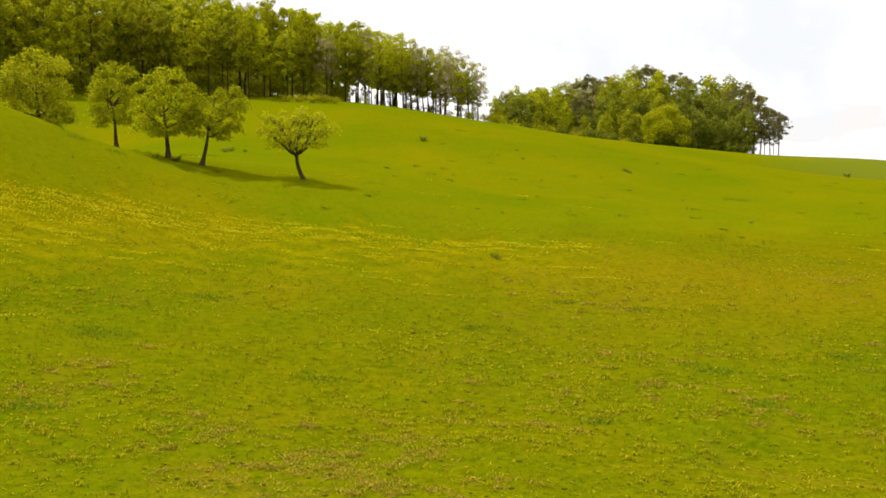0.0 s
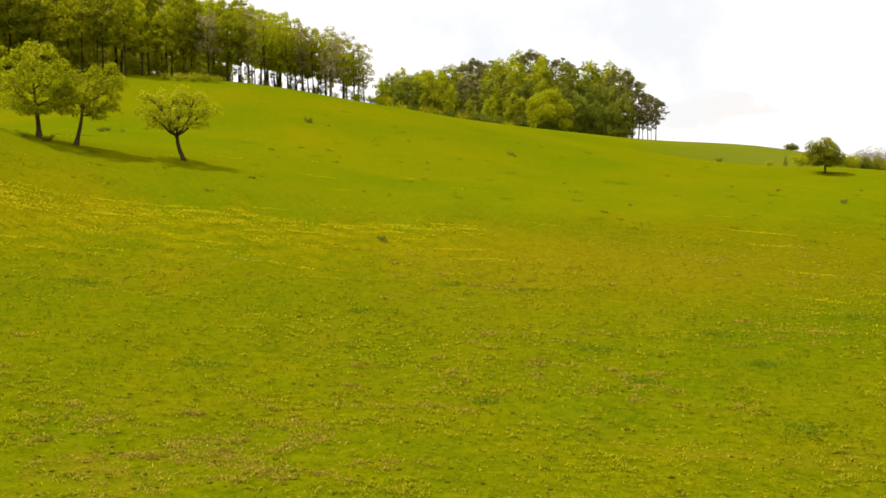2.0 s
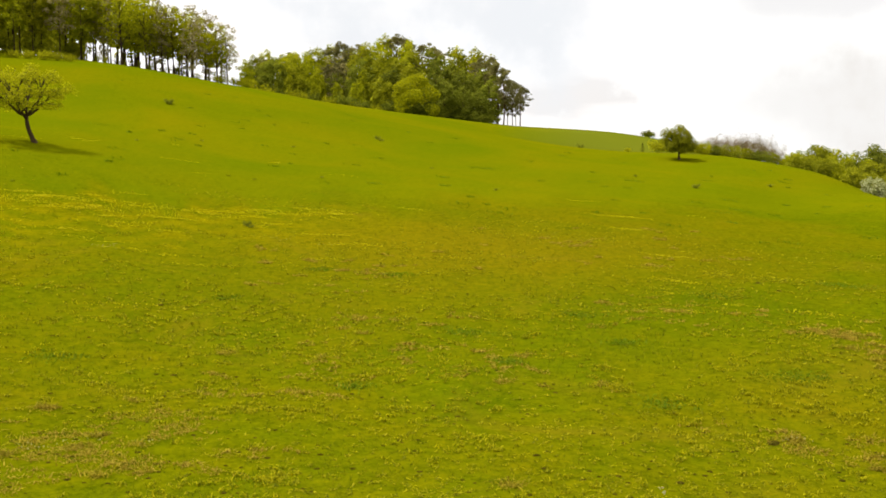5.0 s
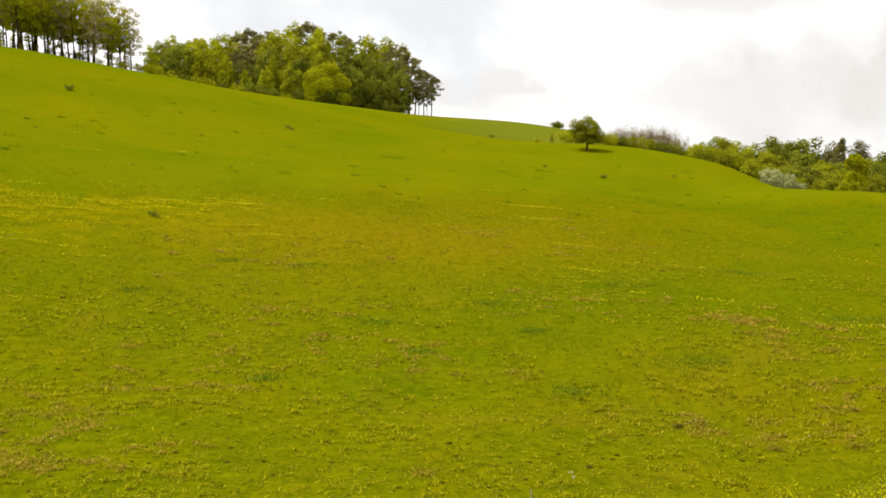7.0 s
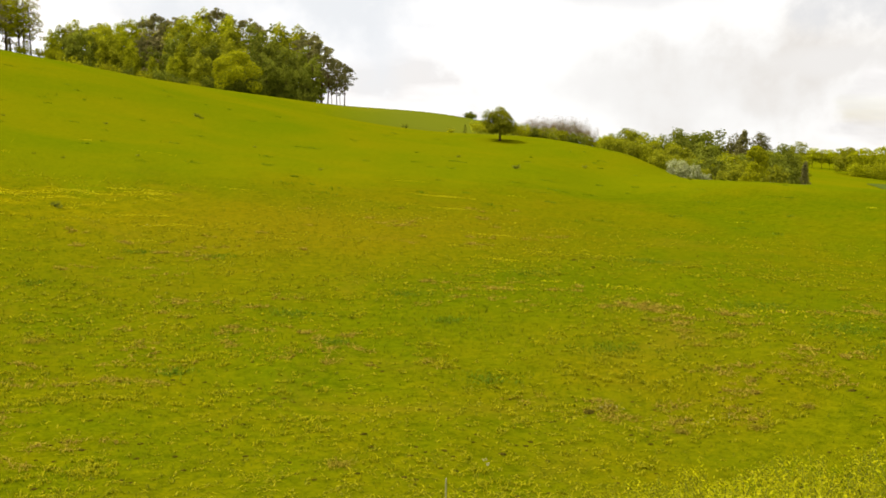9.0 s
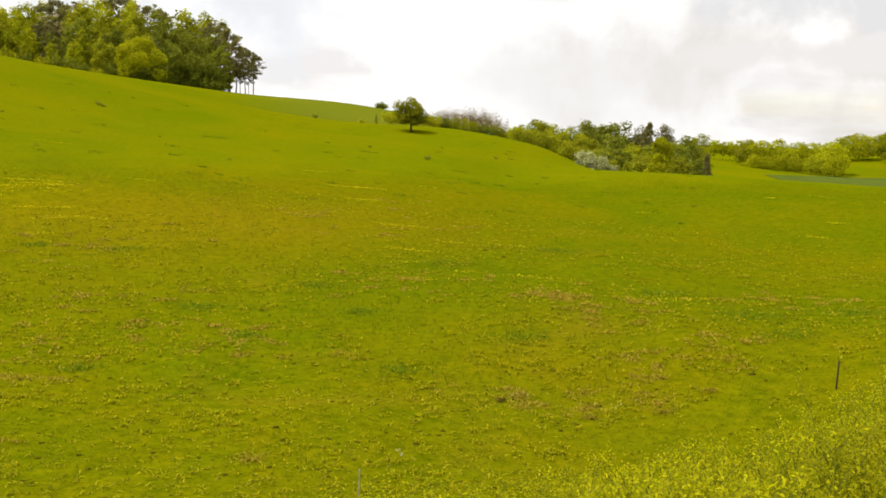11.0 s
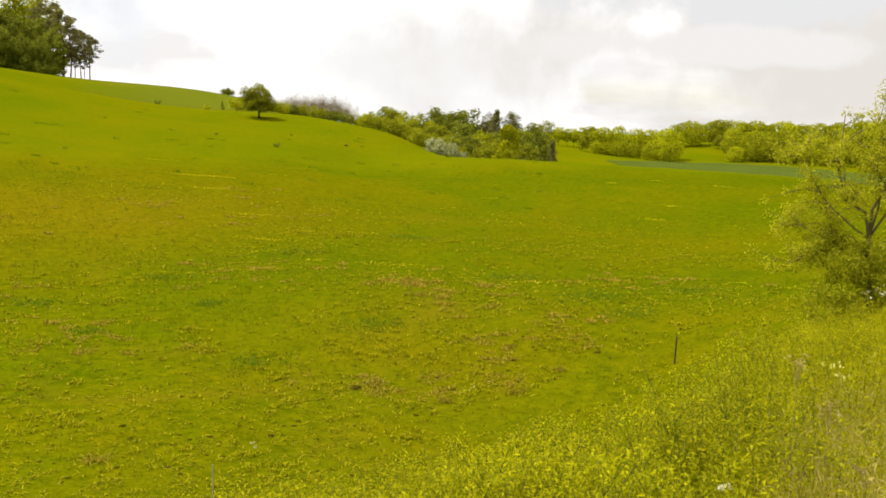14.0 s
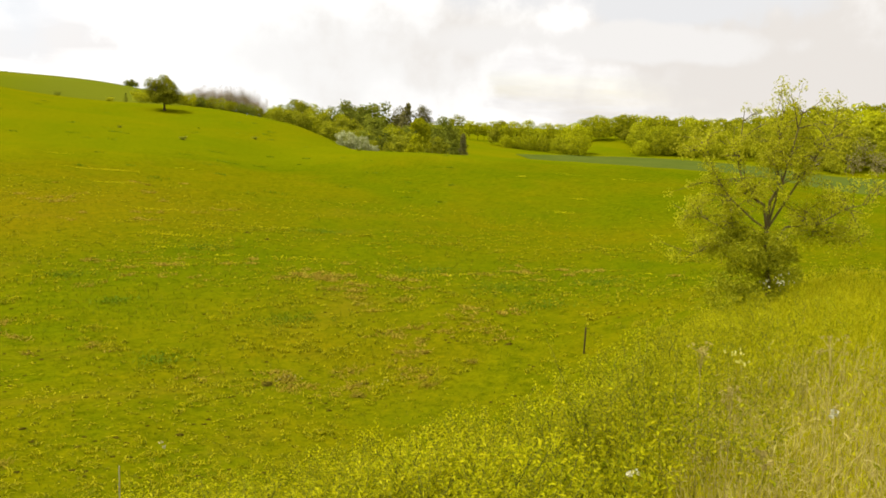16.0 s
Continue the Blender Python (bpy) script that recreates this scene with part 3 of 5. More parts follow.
def shoots(name, seed, H, W, stems, mat, label, category, group, leaf=0.026, per=46):
    """A clump of leafy shoots at the origin: thin bending stems with side twigs, leaves in pairs all the way up."""
    rng = np.random.default_rng(seed)
    root = tagged(new(name), label, category, group)
    strands, c, out = [], [], []
    for i in range(stems):
        az, q = i * 2.4 + rng.uniform(-0.5, 0.5), math.sqrt((i + 0.5) / stems)
        side = Vector((math.cos(az), math.sin(az), 0))
        s = side * q * W * 0.36
        h = H * rng.uniform(0.5, 1.0) * (1 - 0.2 * q)
        e = s + side * W * rng.uniform(0.02, 0.26) + Vector((rng.normal() * 0.07, rng.normal() * 0.07, h))
        m = s.lerp(e, 0.5) - side * 0.05 * W + Vector((rng.normal() * 0.03, rng.normal() * 0.03, 0.06 * h))
        twigs = [(s, m, e, per)]
        for k in range(4):
            u = rng.uniform(0.3, 0.9)
            p = s.lerp(m, 2 * u) if u < 0.5 else m.lerp(e, 2 * u - 1)
            a = rng.uniform(0, 6.28)
            d = Vector((math.cos(a) * 0.55, math.sin(a) * 0.55, rng.uniform(0.5, 1.0))) * H * rng.uniform(0.12, 0.24)
            twigs.append((p, p + d * 0.5 + Vector((0, 0, 0.01)), p + d, per // 3))
        for p0, p1, p2, n in twigs:
            strands.append(([p0, p1, p2], [0.0022, 0.0016, 0.0008]))
            for k in range(n):
                u = 0.15 + 0.85 * (k + rng.random()) / n
                p = p0.lerp(p1, 2 * u) if u < 0.5 else p1.lerp(p2, 2 * u - 1)
                a = k * 1.57 + (k // 2) * 0.6 + rng.uniform(-0.5, 0.5)
                d = Vector((math.cos(a), math.sin(a), 0.5))
                c.append(tuple(p + d * (0.05 - 0.03 * u) * rng.uniform(0.4, 1.3)))
                out.append((d.x * 0.5, d.y * 0.5, 0.5))
    V, F = tubes(strands, 3)
    part_of("stem", mesh_of("stem", V, F, TWIG), root)
    v, f = leaves(rng, np.array(c), leaf, 0.4, np.array(out))
    part_of("foliage", mesh_of("foliage", v, f, mat), root)
    return root


# ---- ground ----
LIP = [(-30, 61), (-14, 65), (2, 65), (10, 68), (20, 74), (30, 86), (40, 96), (60, 112), (80, 120)]  # bearing, distance of the foot of the slope


def make_ground():
    az = np.concatenate([np.arange(-36, 84, 0.5), np.arange(84, 324, 6.0)])
    r = [0.0, 1.5]
    while r[-1] < 4600:
        r.append(r[-1] + max(0.45, 0.013 * r[-1]) if r[-1] < 450 else r[-1] * 1.09)
    r = np.array(r[1:])
    A, Rr = np.meshgrid(np.radians(az), r)
    x, y = (Rr * np.sin(A)).ravel(), (Rr * np.cos(A)).ravel()
    v = np.column_stack([x, y, ground(x, y)])
    na, nr = len(az), len(r)
    i, j = np.meshgrid(np.arange(nr - 1), np.arange(na), indexing="ij")
    k = (j + 1) % na
    f = np.stack([i * na + j, (i + 1) * na + j, (i + 1) * na + k, i * na + k], -1).reshape(-1, 4)
    v = np.vstack([v, [[0, 0, float(ground(0.0, 0.0)[0])]]])
    faces = f[:, ::-1].tolist() + [((j + 1) % na, j, len(v) - 1) for j in range(na)]
    me = mesh_of("ground", v, faces, PASTURE, True)
    # two zones of the pasture: the rested slope above the flat, and the trodden ground at its foot
    b, d = np.degrees(np.arctan2(v[:, 0], v[:, 1])), np.hypot(v[:, 0], v[:, 1])
    wave = 2.5 * np.sin(b * 0.9) + 1.5 * np.sin(b * 2.3 + 1)
    lip = np.interp(b, [p[0] for p in LIP], [p[1] for p in LIP]) + wave
    rested = np.clip((d - lip + 3) / np.where(b < 6, 5, 14), 0, 1)
    trodden = np.exp(-((b - 17) / 15) ** 2 - ((d - 55 - 0.3 * (b - 17)) / 13) ** 2)
    trodden = np.maximum(trodden, 0.45 * np.exp(-((b - 40) / 11) ** 2 - ((d - 29) / 9) ** 2))
    belt = np.exp(-np.where(d > lip - 4, (d - lip + 4) / 4, (lip - 4 - d) / 11) ** 2) * np.clip((16 - b) / 14, 0, 1)
    hay = np.clip((d - 178) / 8, 0, 1) * np.clip((b - 18) / 5, 0, 1) * np.clip((33 - b) / 2, 0, 1)
    for zone, value in (("hay", hay), ("rested", rested), ("trodden", trodden), ("blooming", belt * (0.6 + 0.4 * np.sin(d * 1.9 + 2 * np.sin(b * 1.3))))):
        me.attributes.new(zone, "FLOAT", "POINT").data.foreach_set("value", value.astype(np.float32))
    return tagged(new("ground", me), "hilly cow pasture of short spring grass", "ground", kind="structure")


make_ground()
rnd = random.Random(5)

# ---- old fruit trees on the slope ----
orchard = "old fruit trees"
for b, dist, spec in (
        (-8.40, 80, dict(seed=3, leafmat=LEAF_WOOD, slim=0.7, H=6.5, W=6.6, base=2.5, leaf=0.15, n=7000, limbs=7, kind="vase", clump=0.105, M=34, fork=2.2, foot=0.5, shift=-0.15, stout=0.19, hollow=0.45, droop=0.35, label="gnarled old apple tree with thin spring leaves")),
        (-14.30, 80, dict(seed=8, leafmat=LEAF_FRUIT, slim=0.72, lead=0.6, H=6.9, W=5.8, base=2.0, leaf=0.18, n=6400, limbs=6, kind="vase", clump=0.14, M=26, fork=2.3, shift=0.85, foot=-0.1, stout=0.19, hollow=0.5, droop=0.45, label="old pear tree leaning over its straight trunk")),
        (-16.17, 80.5, dict(seed=14, leafmat=LEAF_FRUIT, slim=0.72, lead=0.62, H=7.7, W=6.6, base=1.7, leaf=0.19, n=8200, limbs=7, kind="vase", clump=0.135, M=32, fork=2.5, shift=-0.15, foot=0.1, stout=0.21, hollow=0.5, droop=0.45, label="old pear tree in fresh yellow-green leaf")),
        (-19.0, 87, dict(seed=27, leafmat=LEAF_FRUIT, slim=0.72, lead=0.5, H=7.6, W=6.0, base=1.7, leaf=0.19, n=7000, limbs=6, kind="vase", clump=0.14, M=28, fork=1.7, shift=-0.15, foot=0.1, stout=0.19, hollow=0.5, droop=0.45, label="old pear tree dividing low into two limbs")),
        (-23.1, 98, dict(seed=21, leafmat=LEAF_WOOD, slim=0.72, lead=0.55, H=9.0, W=9.0, base=0.2, leaf=0.23, n=12000, limbs=9, kind="vase", clump=0.13, M=44, fork=2.0, stout=0.27, hollow=0.5, droop=0.4, lift=0.32, label="broad old pear tree with a dense crown"))):
    foot = spec.get("foot", 0.0)
    tree = grow("fruit_tree", W=spec.pop("W"), group=orchard, split=True, sides=5, **spec)
    tree.matrix_world = pose(*at(b, dist), 0, 0, -b) @ pose(-foot, 0, -0.1)

# ---- lone tree on the ridge ----
lone = grow("lone_tree", 9, 5.5, 6.5, 1.15, 0.24, 7600, LEAF_HEDGE, limbs=8, slim=0.8, flat=0.8, kind="vase", clump=0.12, M=40, fork=1.6, stout=0.2, split=True, shift=0.1, hollow=0.45, droop=0.35, lift=0.34, lead=0.5, label="round leafy tree alone on the grassy ridge")
lone.matrix_world = pose(*at(28.85, 152), 0, 0, -28.6) @ pose(0, 0, -0.1)

# ---- wood along the crest ----
wood = "wood on the crest"
WOOD_TOP = [(-30, 12.6), (-20, 12.4), (-14, 12.0), (-9, 11.45), (-4.6, 10.5), (-2.9, 9.9), (0, 9.1), (1.5, 8.6), (2.3, 7.8)]
protos = []
for k, (H, W, base, mat) in enumerate(((17, 7.0, 4.6, LEAF_WOOD), (19, 7.4, 6.5, LEAF_FRESH), (15, 6.8, 3.8, LEAF_FRESH), (18, 6.6, 5.0, LEAF_FRUIT), (16, 6.4, 5.5, LEAF_HEDGE), (15, 6.5, 5.0, LEAF_BUD))):
    protos.append((grow("beech_tree", 40 + k, H, W, base, 0.5, 1900 if mat is not LEAF_BUD else 1000, mat, limbs=9, slim=0.75, flat=0.75, clump=0.15, M=30, sides=3, fork=base * 0.9, stout=0.17, droop=0.3, label="tall slender beech in spring leaf", group=wood), H))
for k, (mat, n) in enumerate(((LEAF_FRUIT, 1800), (LEAF_WOOD, 1700), (LEAF_BUD, 1500))):  # thin-leaved trees at the open end of the wood
    protos.append((grow("beech_tree", 46 + k, 15, 6.8, (2.2, 3.2, 1.8)[k], 0.4, n, mat, limbs=9, slim=0.7, flat=0.75, clump=0.13, M=40, sides=4, fork=(3.4, 4.2, 2.4)[k], stout=(0.22, 0.17, 0.14)[k], foot=(0.5, -0.7, 0.3)[k], droop=0.3, hollow=0.1, label="thin-leaved tree with bare lower branches", group=wood), 15))
for row, (dist, step) in enumerate(((176, 1.2), (183, 1.3), (191, 1.4), (201, 1.5), (213, 1.7), (240, 2.0))):
    b = -29.0 + 0.4 * row
    last = (2.2, 1.9, 1.2, -1.5, -4.5, -7)[row]
    while b < last:
        k = rnd.choices(range(9), (4, 3, 3, 4, 3, 1, 0, 0, 0) if b < -17 else (5, 5, 4, 4, 2, 1, 1, 0, 0) if b < -5 else (0, 0, 0, 1, 0, 0, 4, 4, 3))[0]
        plant_to(protos[k][0], protos[k][1], b, dist + rnd.uniform(-2.5, 2.5), along(WOOD_TOP, b) * rnd.uniform(0.93, 1.0) - (0.8 if row == 0 and b < -6 else 0))
        b += step * rnd.uniform(0.75, 1.25) * (1.0 if b < -5 else 0.5)
for o, _ in protos:
    drop_proto(o)
under = bush("understorey_bush", 50, 5.0, 6.0, 0.6, 380, LEAF_HEDGE, "dark shrub in the shade of the wood", group="understorey of the wood")
for dist in (184, 192, 202, 212, 226):
    b = -29.5 + rnd.random()
    while b < (-5.2 if dist < 190 else -6.0):
        plant(under, b, dist, rnd.uniform(0.6, 1.2))
        b += rnd.uniform(1.2, 2.2)
for dist in (234, 250):
    for b in np.arange(-29.5, -7, 1.3):
        plant(under, float(b) + rnd.uniform(-0.4, 0.4), dist, rnd.uniform(2.0, 2.8))
for b in np.arange(-6.5, 2.6, 0.7):
    plant(under, float(b) + rnd.uniform(-0.2, 0.2), 182 + rnd.uniform(0, 8), rnd.uniform(0.2, 0.42))
scrub = bush("understorey_bush", 53, 5.0, 5.0, 0.3, 700, LEAF_BUD, "bare twiggy shrub between the trunks", group="understorey of the wood", stems=30, upright=0.9, slim=0.3)
for b in np.arange(-6.3, 2.4, 1.1):
    plant(scrub, float(b) + rnd.uniform(-0.3, 0.3), 190 + rnd.uniform(0, 12), rnd.uniform(0.35, 0.6))
drop_proto(scrub)
drop_proto(under)

# ---- copse behind the crest ----
edge = [bush("copse_bush", 51, 4.0, 6.0, 0.65, 450, LEAF_DARK, "dark leafy bush at the foot of the copse", group="bushes round the copse"),
        bush("copse_bush", 52, 4.0, 6.0, 0.65, 450, LEAF_WOOD, "light green bush at the foot of the copse", group="bushes round the copse")]
for dist in (265, 276, 290, 305):
    b = 3.0 + rnd.random()
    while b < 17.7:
        # right of 12 degrees all dark-leaved: shade of that side put into the colour
        plant(edge[0 if b > 12 or rnd.random() < 0.6 else 1], b, dist, rnd.uniform(0.6, 1.3))
        b += rnd.uniform(0.7, 1.3)
for dist, size in ((312, 2.0), (334, 2.6)):
    for b in np.arange(4.0, 17.5, 0.9):
        plant(edge[0], float(b) + rnd.uniform(-0.3, 0.3), dist, size * rnd.uniform(0.8, 1.1) * (0.6 + 0.4 * math.sin(radians(max(0.0, min(180.0, (b - 2) * 11))))))
for o in edge:
    drop_proto(o)
copse = "copse behind the crest"
COPSE_TOP = [(2.5, 5.9), (3, 6.2), (5, 6.5), (7.3, 6.7), (9, 6.9), (10.8, 7.2), (12.3, 7.4), (14, 7.2), (15.5, 6.9), (17.5, 6.4), (19, 5.9), (21, 5.2)]
protos = [(grow("oak_tree", 60, 17, 11.5, 0.6, 0.6, 4200, LEAF_HEDGE, limbs=8, sides=3, clump=0.14, M=36, hollow=0.4, flat=0.9, slim=0.85, fork=3.0, lift=0.38, droop=0.3, label="broad deciduous tree in spring leaf", group=copse), 17),
          (grow("oak_tree", 61, 19, 11.5, 0.8, 0.6, 4200, LEAF_FRESH, limbs=8, sides=3, clump=0.14, M=36, hollow=0.4, flat=0.9, slim=0.85, fork=3.5, lift=0.38, droop=0.3, label="tall tree in fresh green leaf", group=copse), 19),
          (grow("oak_tree", 62, 18, 11.5, 0.6, 0.6, 4200, LEAF_DARK, limbs=8, sides=3, clump=0.14, M=36, hollow=0.4, flat=0.9, slim=0.85, fork=3.0, lift=0.38, droop=0.3, label="dark green deciduous tree", group=copse), 18),
          (grow("oak_tree", 63, 15, 8, 1.5, 0.4, 1300, LEAF_BUD, limbs=8, sides=3, clump=0.13, M=36, label="brownish tree just coming into leaf", group=copse), 15)]
pine = grow("pine_tree", 64, 18, 7.5, 8.0, 0.5, 3000, LEAF_PINE, BARK_PINE, limbs=24, kind="pine", clump=0.12, label="tall Scots pine with bare reddish trunk", group=copse)
for row, dist in enumerate((272, 282, 294, 308, 324, 340)):
    b = 3.2 + row * 0.3
    while b < (17.9 if row < 3 else 17.3 if row < 5 else 11):
        top = along(COPSE_TOP, b)
        top = 2.6 + (top - 2.6) * max((0.5, 0.66, 0.82, 0.94, 1.0, 0.9)[row], 0.93 if b < 7 else 0) * rnd.uniform(0.95, 1.0)
        if row > 1 and rnd.random() < 0.13:
            plant_to(pine, 18, b, dist, top)
        else:
            # mostly dark leaves from 14 degrees on, painting the shaded side of the copse
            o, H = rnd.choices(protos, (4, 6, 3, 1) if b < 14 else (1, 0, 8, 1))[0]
            plant_to(o, H, b, dist + rnd.uniform(-3, 3), top)
        b += rnd.uniform(1.1, 1.7)
bright = grow("oak_tree", 65, 12.5, 15.0, 0.2, 0.45, 7500, LEAF_BRIGHT, limbs=8, kind="dome", sides=3, clump=0.46, slim=0.8, label="rounded bright green tree at the edge of the copse", group=copse)
plant_to(bright, 12.5, 13.1, 264, 5.3, 77)
drop_proto(bright)
# dark-leaved trees whose colour carries the shade at the right edge
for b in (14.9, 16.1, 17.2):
    plant_to(protos[2][0], 18, b, 268, 5.0 - 0.35 * (b - 15), label="tree at the edge of the copse with shade put into its leaf colour")
for b, dist, top in ((18.5, 284, 5.3), (19.05, 288, 4.9), (19.5, 280, 4.7), (18.2, 290, 4.3), (18.75, 292, 4.0), (19.25, 290, 3.9), (17.4, 300, 6.4), (18.1, 296, 6.0), (8.6, 318, 7.1), (12.0, 325, 7.6)):
    plant_to(pine, 18, b, dist, top)
for o, _ in protos:
    drop_proto(o)

# ---- bushes and single trees on the slopes ----
slope_bushes = "bushes on the pasture slope"
sb = bush("bush", 1, 1.0, 1.3, 0.17, 300, LEAF_DARK, "small dark thorn bush on the grazed slope", group=slope_bushes)
for b, dist, s in ((-1.19, 129, 1.05), (10.9, 127, 0.75), (11.15, 126, 0.5), (23.1, 175, 1.2), (23.9, 182, 0.9), (25.0, 181, 0.8), (-21.3, 74, 0.42), (-11.8, 110, 0.5),
                   (3.16, 58.8, 0.5), (3.35, 58.5, 0.35), (7.6, 82, 0.3), (18.1, 87, 0.35), (3.6, 76.7, 0.28), (2.1, 77, 0.26), (29.9, 108, 0.75), (34.0, 125, 0.6), (26.4, 117, 0.45),
                   (33.55, 50.2, 0.2), (34.7, 47.8, 0.17), (-15.7, 79, 0.8), (-12.9, 110, 0.8), (-12.6, 111, 0.7), (-9.6, 66, 0.25), (-16.9, 78, 0.5), (-14.5, 68, 0.25), (0.6, 100, 0.3),
                   (5.9, 104, 0.35), (-3.0, 92, 0.3), (14.2, 100, 0.3), (61.6, 95, 0.6), (40.1, 118, 0.6)):
    plant(sb, b, dist, s, squash=0.8)
drop_proto(sb)
eb = bush("bush", 2, 1.7, 2.4, 0.2, 1000, LEAF_WOOD, "low leafy bush at the edge of the wood", group="bushes at the wood edge")
for b, dist, s in ((-9.3, 166, 0.8), (-8.6, 166, 0.9), (-7.8, 165, 1.0), (-7.1, 165, 0.9), (-6.5, 164, 0.8), (2.6, 176, 1.0), (3.3, 178, 1.1), (1.6, 176, 0.8)):
    plant(eb, b, dist, s)
for b, dist, s in ((27.75, 170, 1.5), (28.25, 174, 1.7), (29.6, 172, 1.5), (30.15, 174, 1.3), (25.9, 170, 0.5)):
    plant(eb, b, dist, s, label="leafy bush behind the lone tree")
drop_proto(eb)
juniper = grow("juniper", 91, 2.0, 0.9, 0.15, 0.16, 420, LEAF_DARK, limbs=12, kind="cone", clump=0.16, label="small upright juniper on the ridge")
plant(juniper, 26.75, 168, 0.85)
drop_proto(juniper)
far_tree = grow("hill_tree", 92, 4.6, 7.4, 0.8, 0.45, 1700, LEAF_DARK, limbs=7, kind="vase", slim=0.8, flat=0.8, clump=0.14, M=26, label="low spreading tree behind the hill crest")
plant_to(far_tree, 4.6, 27.05, 300, 2.05)
drop_proto(far_tree)

# ---- thicket beyond the ridge ----
thicket = "thicket beyond the ridge"
kinds = [grow("thicket_bush", 110, 4.0, 5.0, 0.0, 0.32, 1400, LEAF_HEDGE, TWIG, limbs=6, kind="vase", clump=0.15, M=22, hollow=0.4, flat=0.85, slim=0.8, fork=0.5, lift=0.3, sides=3, label="rounded bush in fresh spring leaf", category="bush", group=thicket),
         grow("thicket_bush", 111, 4.4, 5.2, 0.0, 0.32, 1400, LEAF_FRUIT, TWIG, limbs=6, kind="vase", clump=0.15, M=22, hollow=0.4, flat=0.85, slim=0.8, fork=0.5, lift=0.3, sides=3, label="bright green bush in the thicket", category="bush", group=thicket),
         grow("thicket_bush", 112, 4.2, 5.0, 0.0, 0.32, 1400, LEAF_DARK, TWIG, limbs=6, kind="vase", clump=0.15, M=22, hollow=0.4, flat=0.85, slim=0.8, fork=0.5, lift=0.3, sides=3, label="dark green bush in the thicket", category="bush", group=thicket),
         bush("thicket_bush", 113, 4.6, 5.4, 0.3, 2200, LEAF_TWIG, "brown bush still bare of leaves", group=thicket, stems=40, upright=0.9, clump=0.12, slim=0.25)]
blossom = grow("blossom_bush", 114, 3.8, 5.0, 0.0, 0.28, 1900, LEAF_BLOSSOM, TWIG, limbs=6, kind="vase", clump=0.15, M=22, hollow=0.4, flat=0.85, slim=0.8, fork=0.5, lift=0.3, sides=3, label="hawthorn bush covered in white blossom", category="bush", group=thicket)
for b in np.arange(30.7, 34.6, 0.5):
    plant_to(kinds[3], 4.6, float(b), 196 + rnd.uniform(-5, 5), along([(30.7, 1.6), (31.5, 1.5), (32.5, 1.75), (33.5, 1.6), (34.5, 1.1)], float(b)) * rnd.uniform(0.85, 1.1))
for b in np.arange(30.6, 36.2, 0.5):
    plant(kinds[rnd.choice((0, 2, 2))], float(b) + rnd.uniform(-0.2, 0.2), 189 + rnd.uniform(-3, 3), rnd.uniform(0.4, 0.58))
for b in np.arange(30.4, 35.5, 0.55):
    plant(kinds[rnd.choice((0, 1, 1, 2))], float(b), 181 + rnd.uniform(-3, 3), rnd.uniform(0.42, 0.62))
for dist, b0, b1, step, lo, hi in ((172, 35.3, 40.0, 0.8, 0.6, 0.85), (184, 35.2, 41.5, 0.85, 0.85, 1.15), (200, 35.5, 42.5, 0.9, 1.3, 1.7), (152, 40.3, 45.7, 0.75, 0.6, 0.95), (164, 40.0, 45.6, 0.85, 0.9, 1.3), (180, 41.0, 45.7, 1.0, 1.2, 1.55)):
    b = b0
    while b < b1:
        plant(rnd.choices(kinds, (6, 2, 6, 2 if 37 < b < 42 else 0) if b < 43.9 else (2, 0, 7, 0))[0], b, dist + rnd.uniform(-4, 4), rnd.uniform(lo, hi) * (0.75 if b < 36.4 else 1.0))
        b += step * rnd.uniform(0.7, 1.3)
THICKET_TOP = [(34.8, 0.9), (35.6, 1.15), (37, 1.15), (38.5, 1.0), (39.5, 1.15), (41, 1.05), (41.7, 0.5), (42.2, 0.2), (46, -0.1)]
for b, dist, s in ((39.4, 150, 0.78), (40.15, 149, 0.75), (40.9, 150, 0.5), (42.3, 150, 0.42), (44.6, 148, 0.4)):
    plant(blossom, b, dist, s)
for o in (*kinds, blossom):
    drop_proto(o)
young_tree = grow("thicket_tree", 126, 8.4, 5.8, 0.3, 0.34, 4600, LEAF_BRIGHT, limbs=8, kind="dome", clump=0.34, slim=0.8, sides=3, label="bright young oak in front of the thicket", group=thicket)
plant_to(young_tree, 8.4, 43.7, 145, 0.36, 10)
drop_proto(young_tree)
thicket_tree = grow("thicket_tree", 120, 8.4, 6.6, 0.3, 0.4, 2800, LEAF_FRUIT, limbs=8, kind="vase", clump=0.145, M=36, hollow=0.4, flat=0.9, slim=0.8, fork=1.4, lift=0.36, sides=3, label="bright green broad-leaved tree in the thicket", group=thicket)
plant(thicket_tree, 44.7, 178, 0.95, 200)
plant(thicket_tree, 42.0, 176, 0.8, 100)
dark_tree = grow("thicket_tree", 121, 9.0, 7.0, 0.4, 0.4, 2600, LEAF_DARK, limbs=8, kind="vase", clump=0.145, M=36, hollow=0.4, flat=0.9, slim=0.8, fork=1.4, lift=0.36, sides=3, label="dark leafy tree in the thicket", group=thicket)
for b, dist, s in ((44.8, 160, 0.75), (45.3, 172, 0.95), (45.55, 176, 0.8)):
    plant(dark_tree, b, dist, s)
for b, dist, top in ((39.5, 228, 1.2), (40.3, 230, 1.0), (41.0, 228, 1.15), (36.6, 232, 1.2)):
    plant_to(dark_tree, 9.0, b, dist, top)
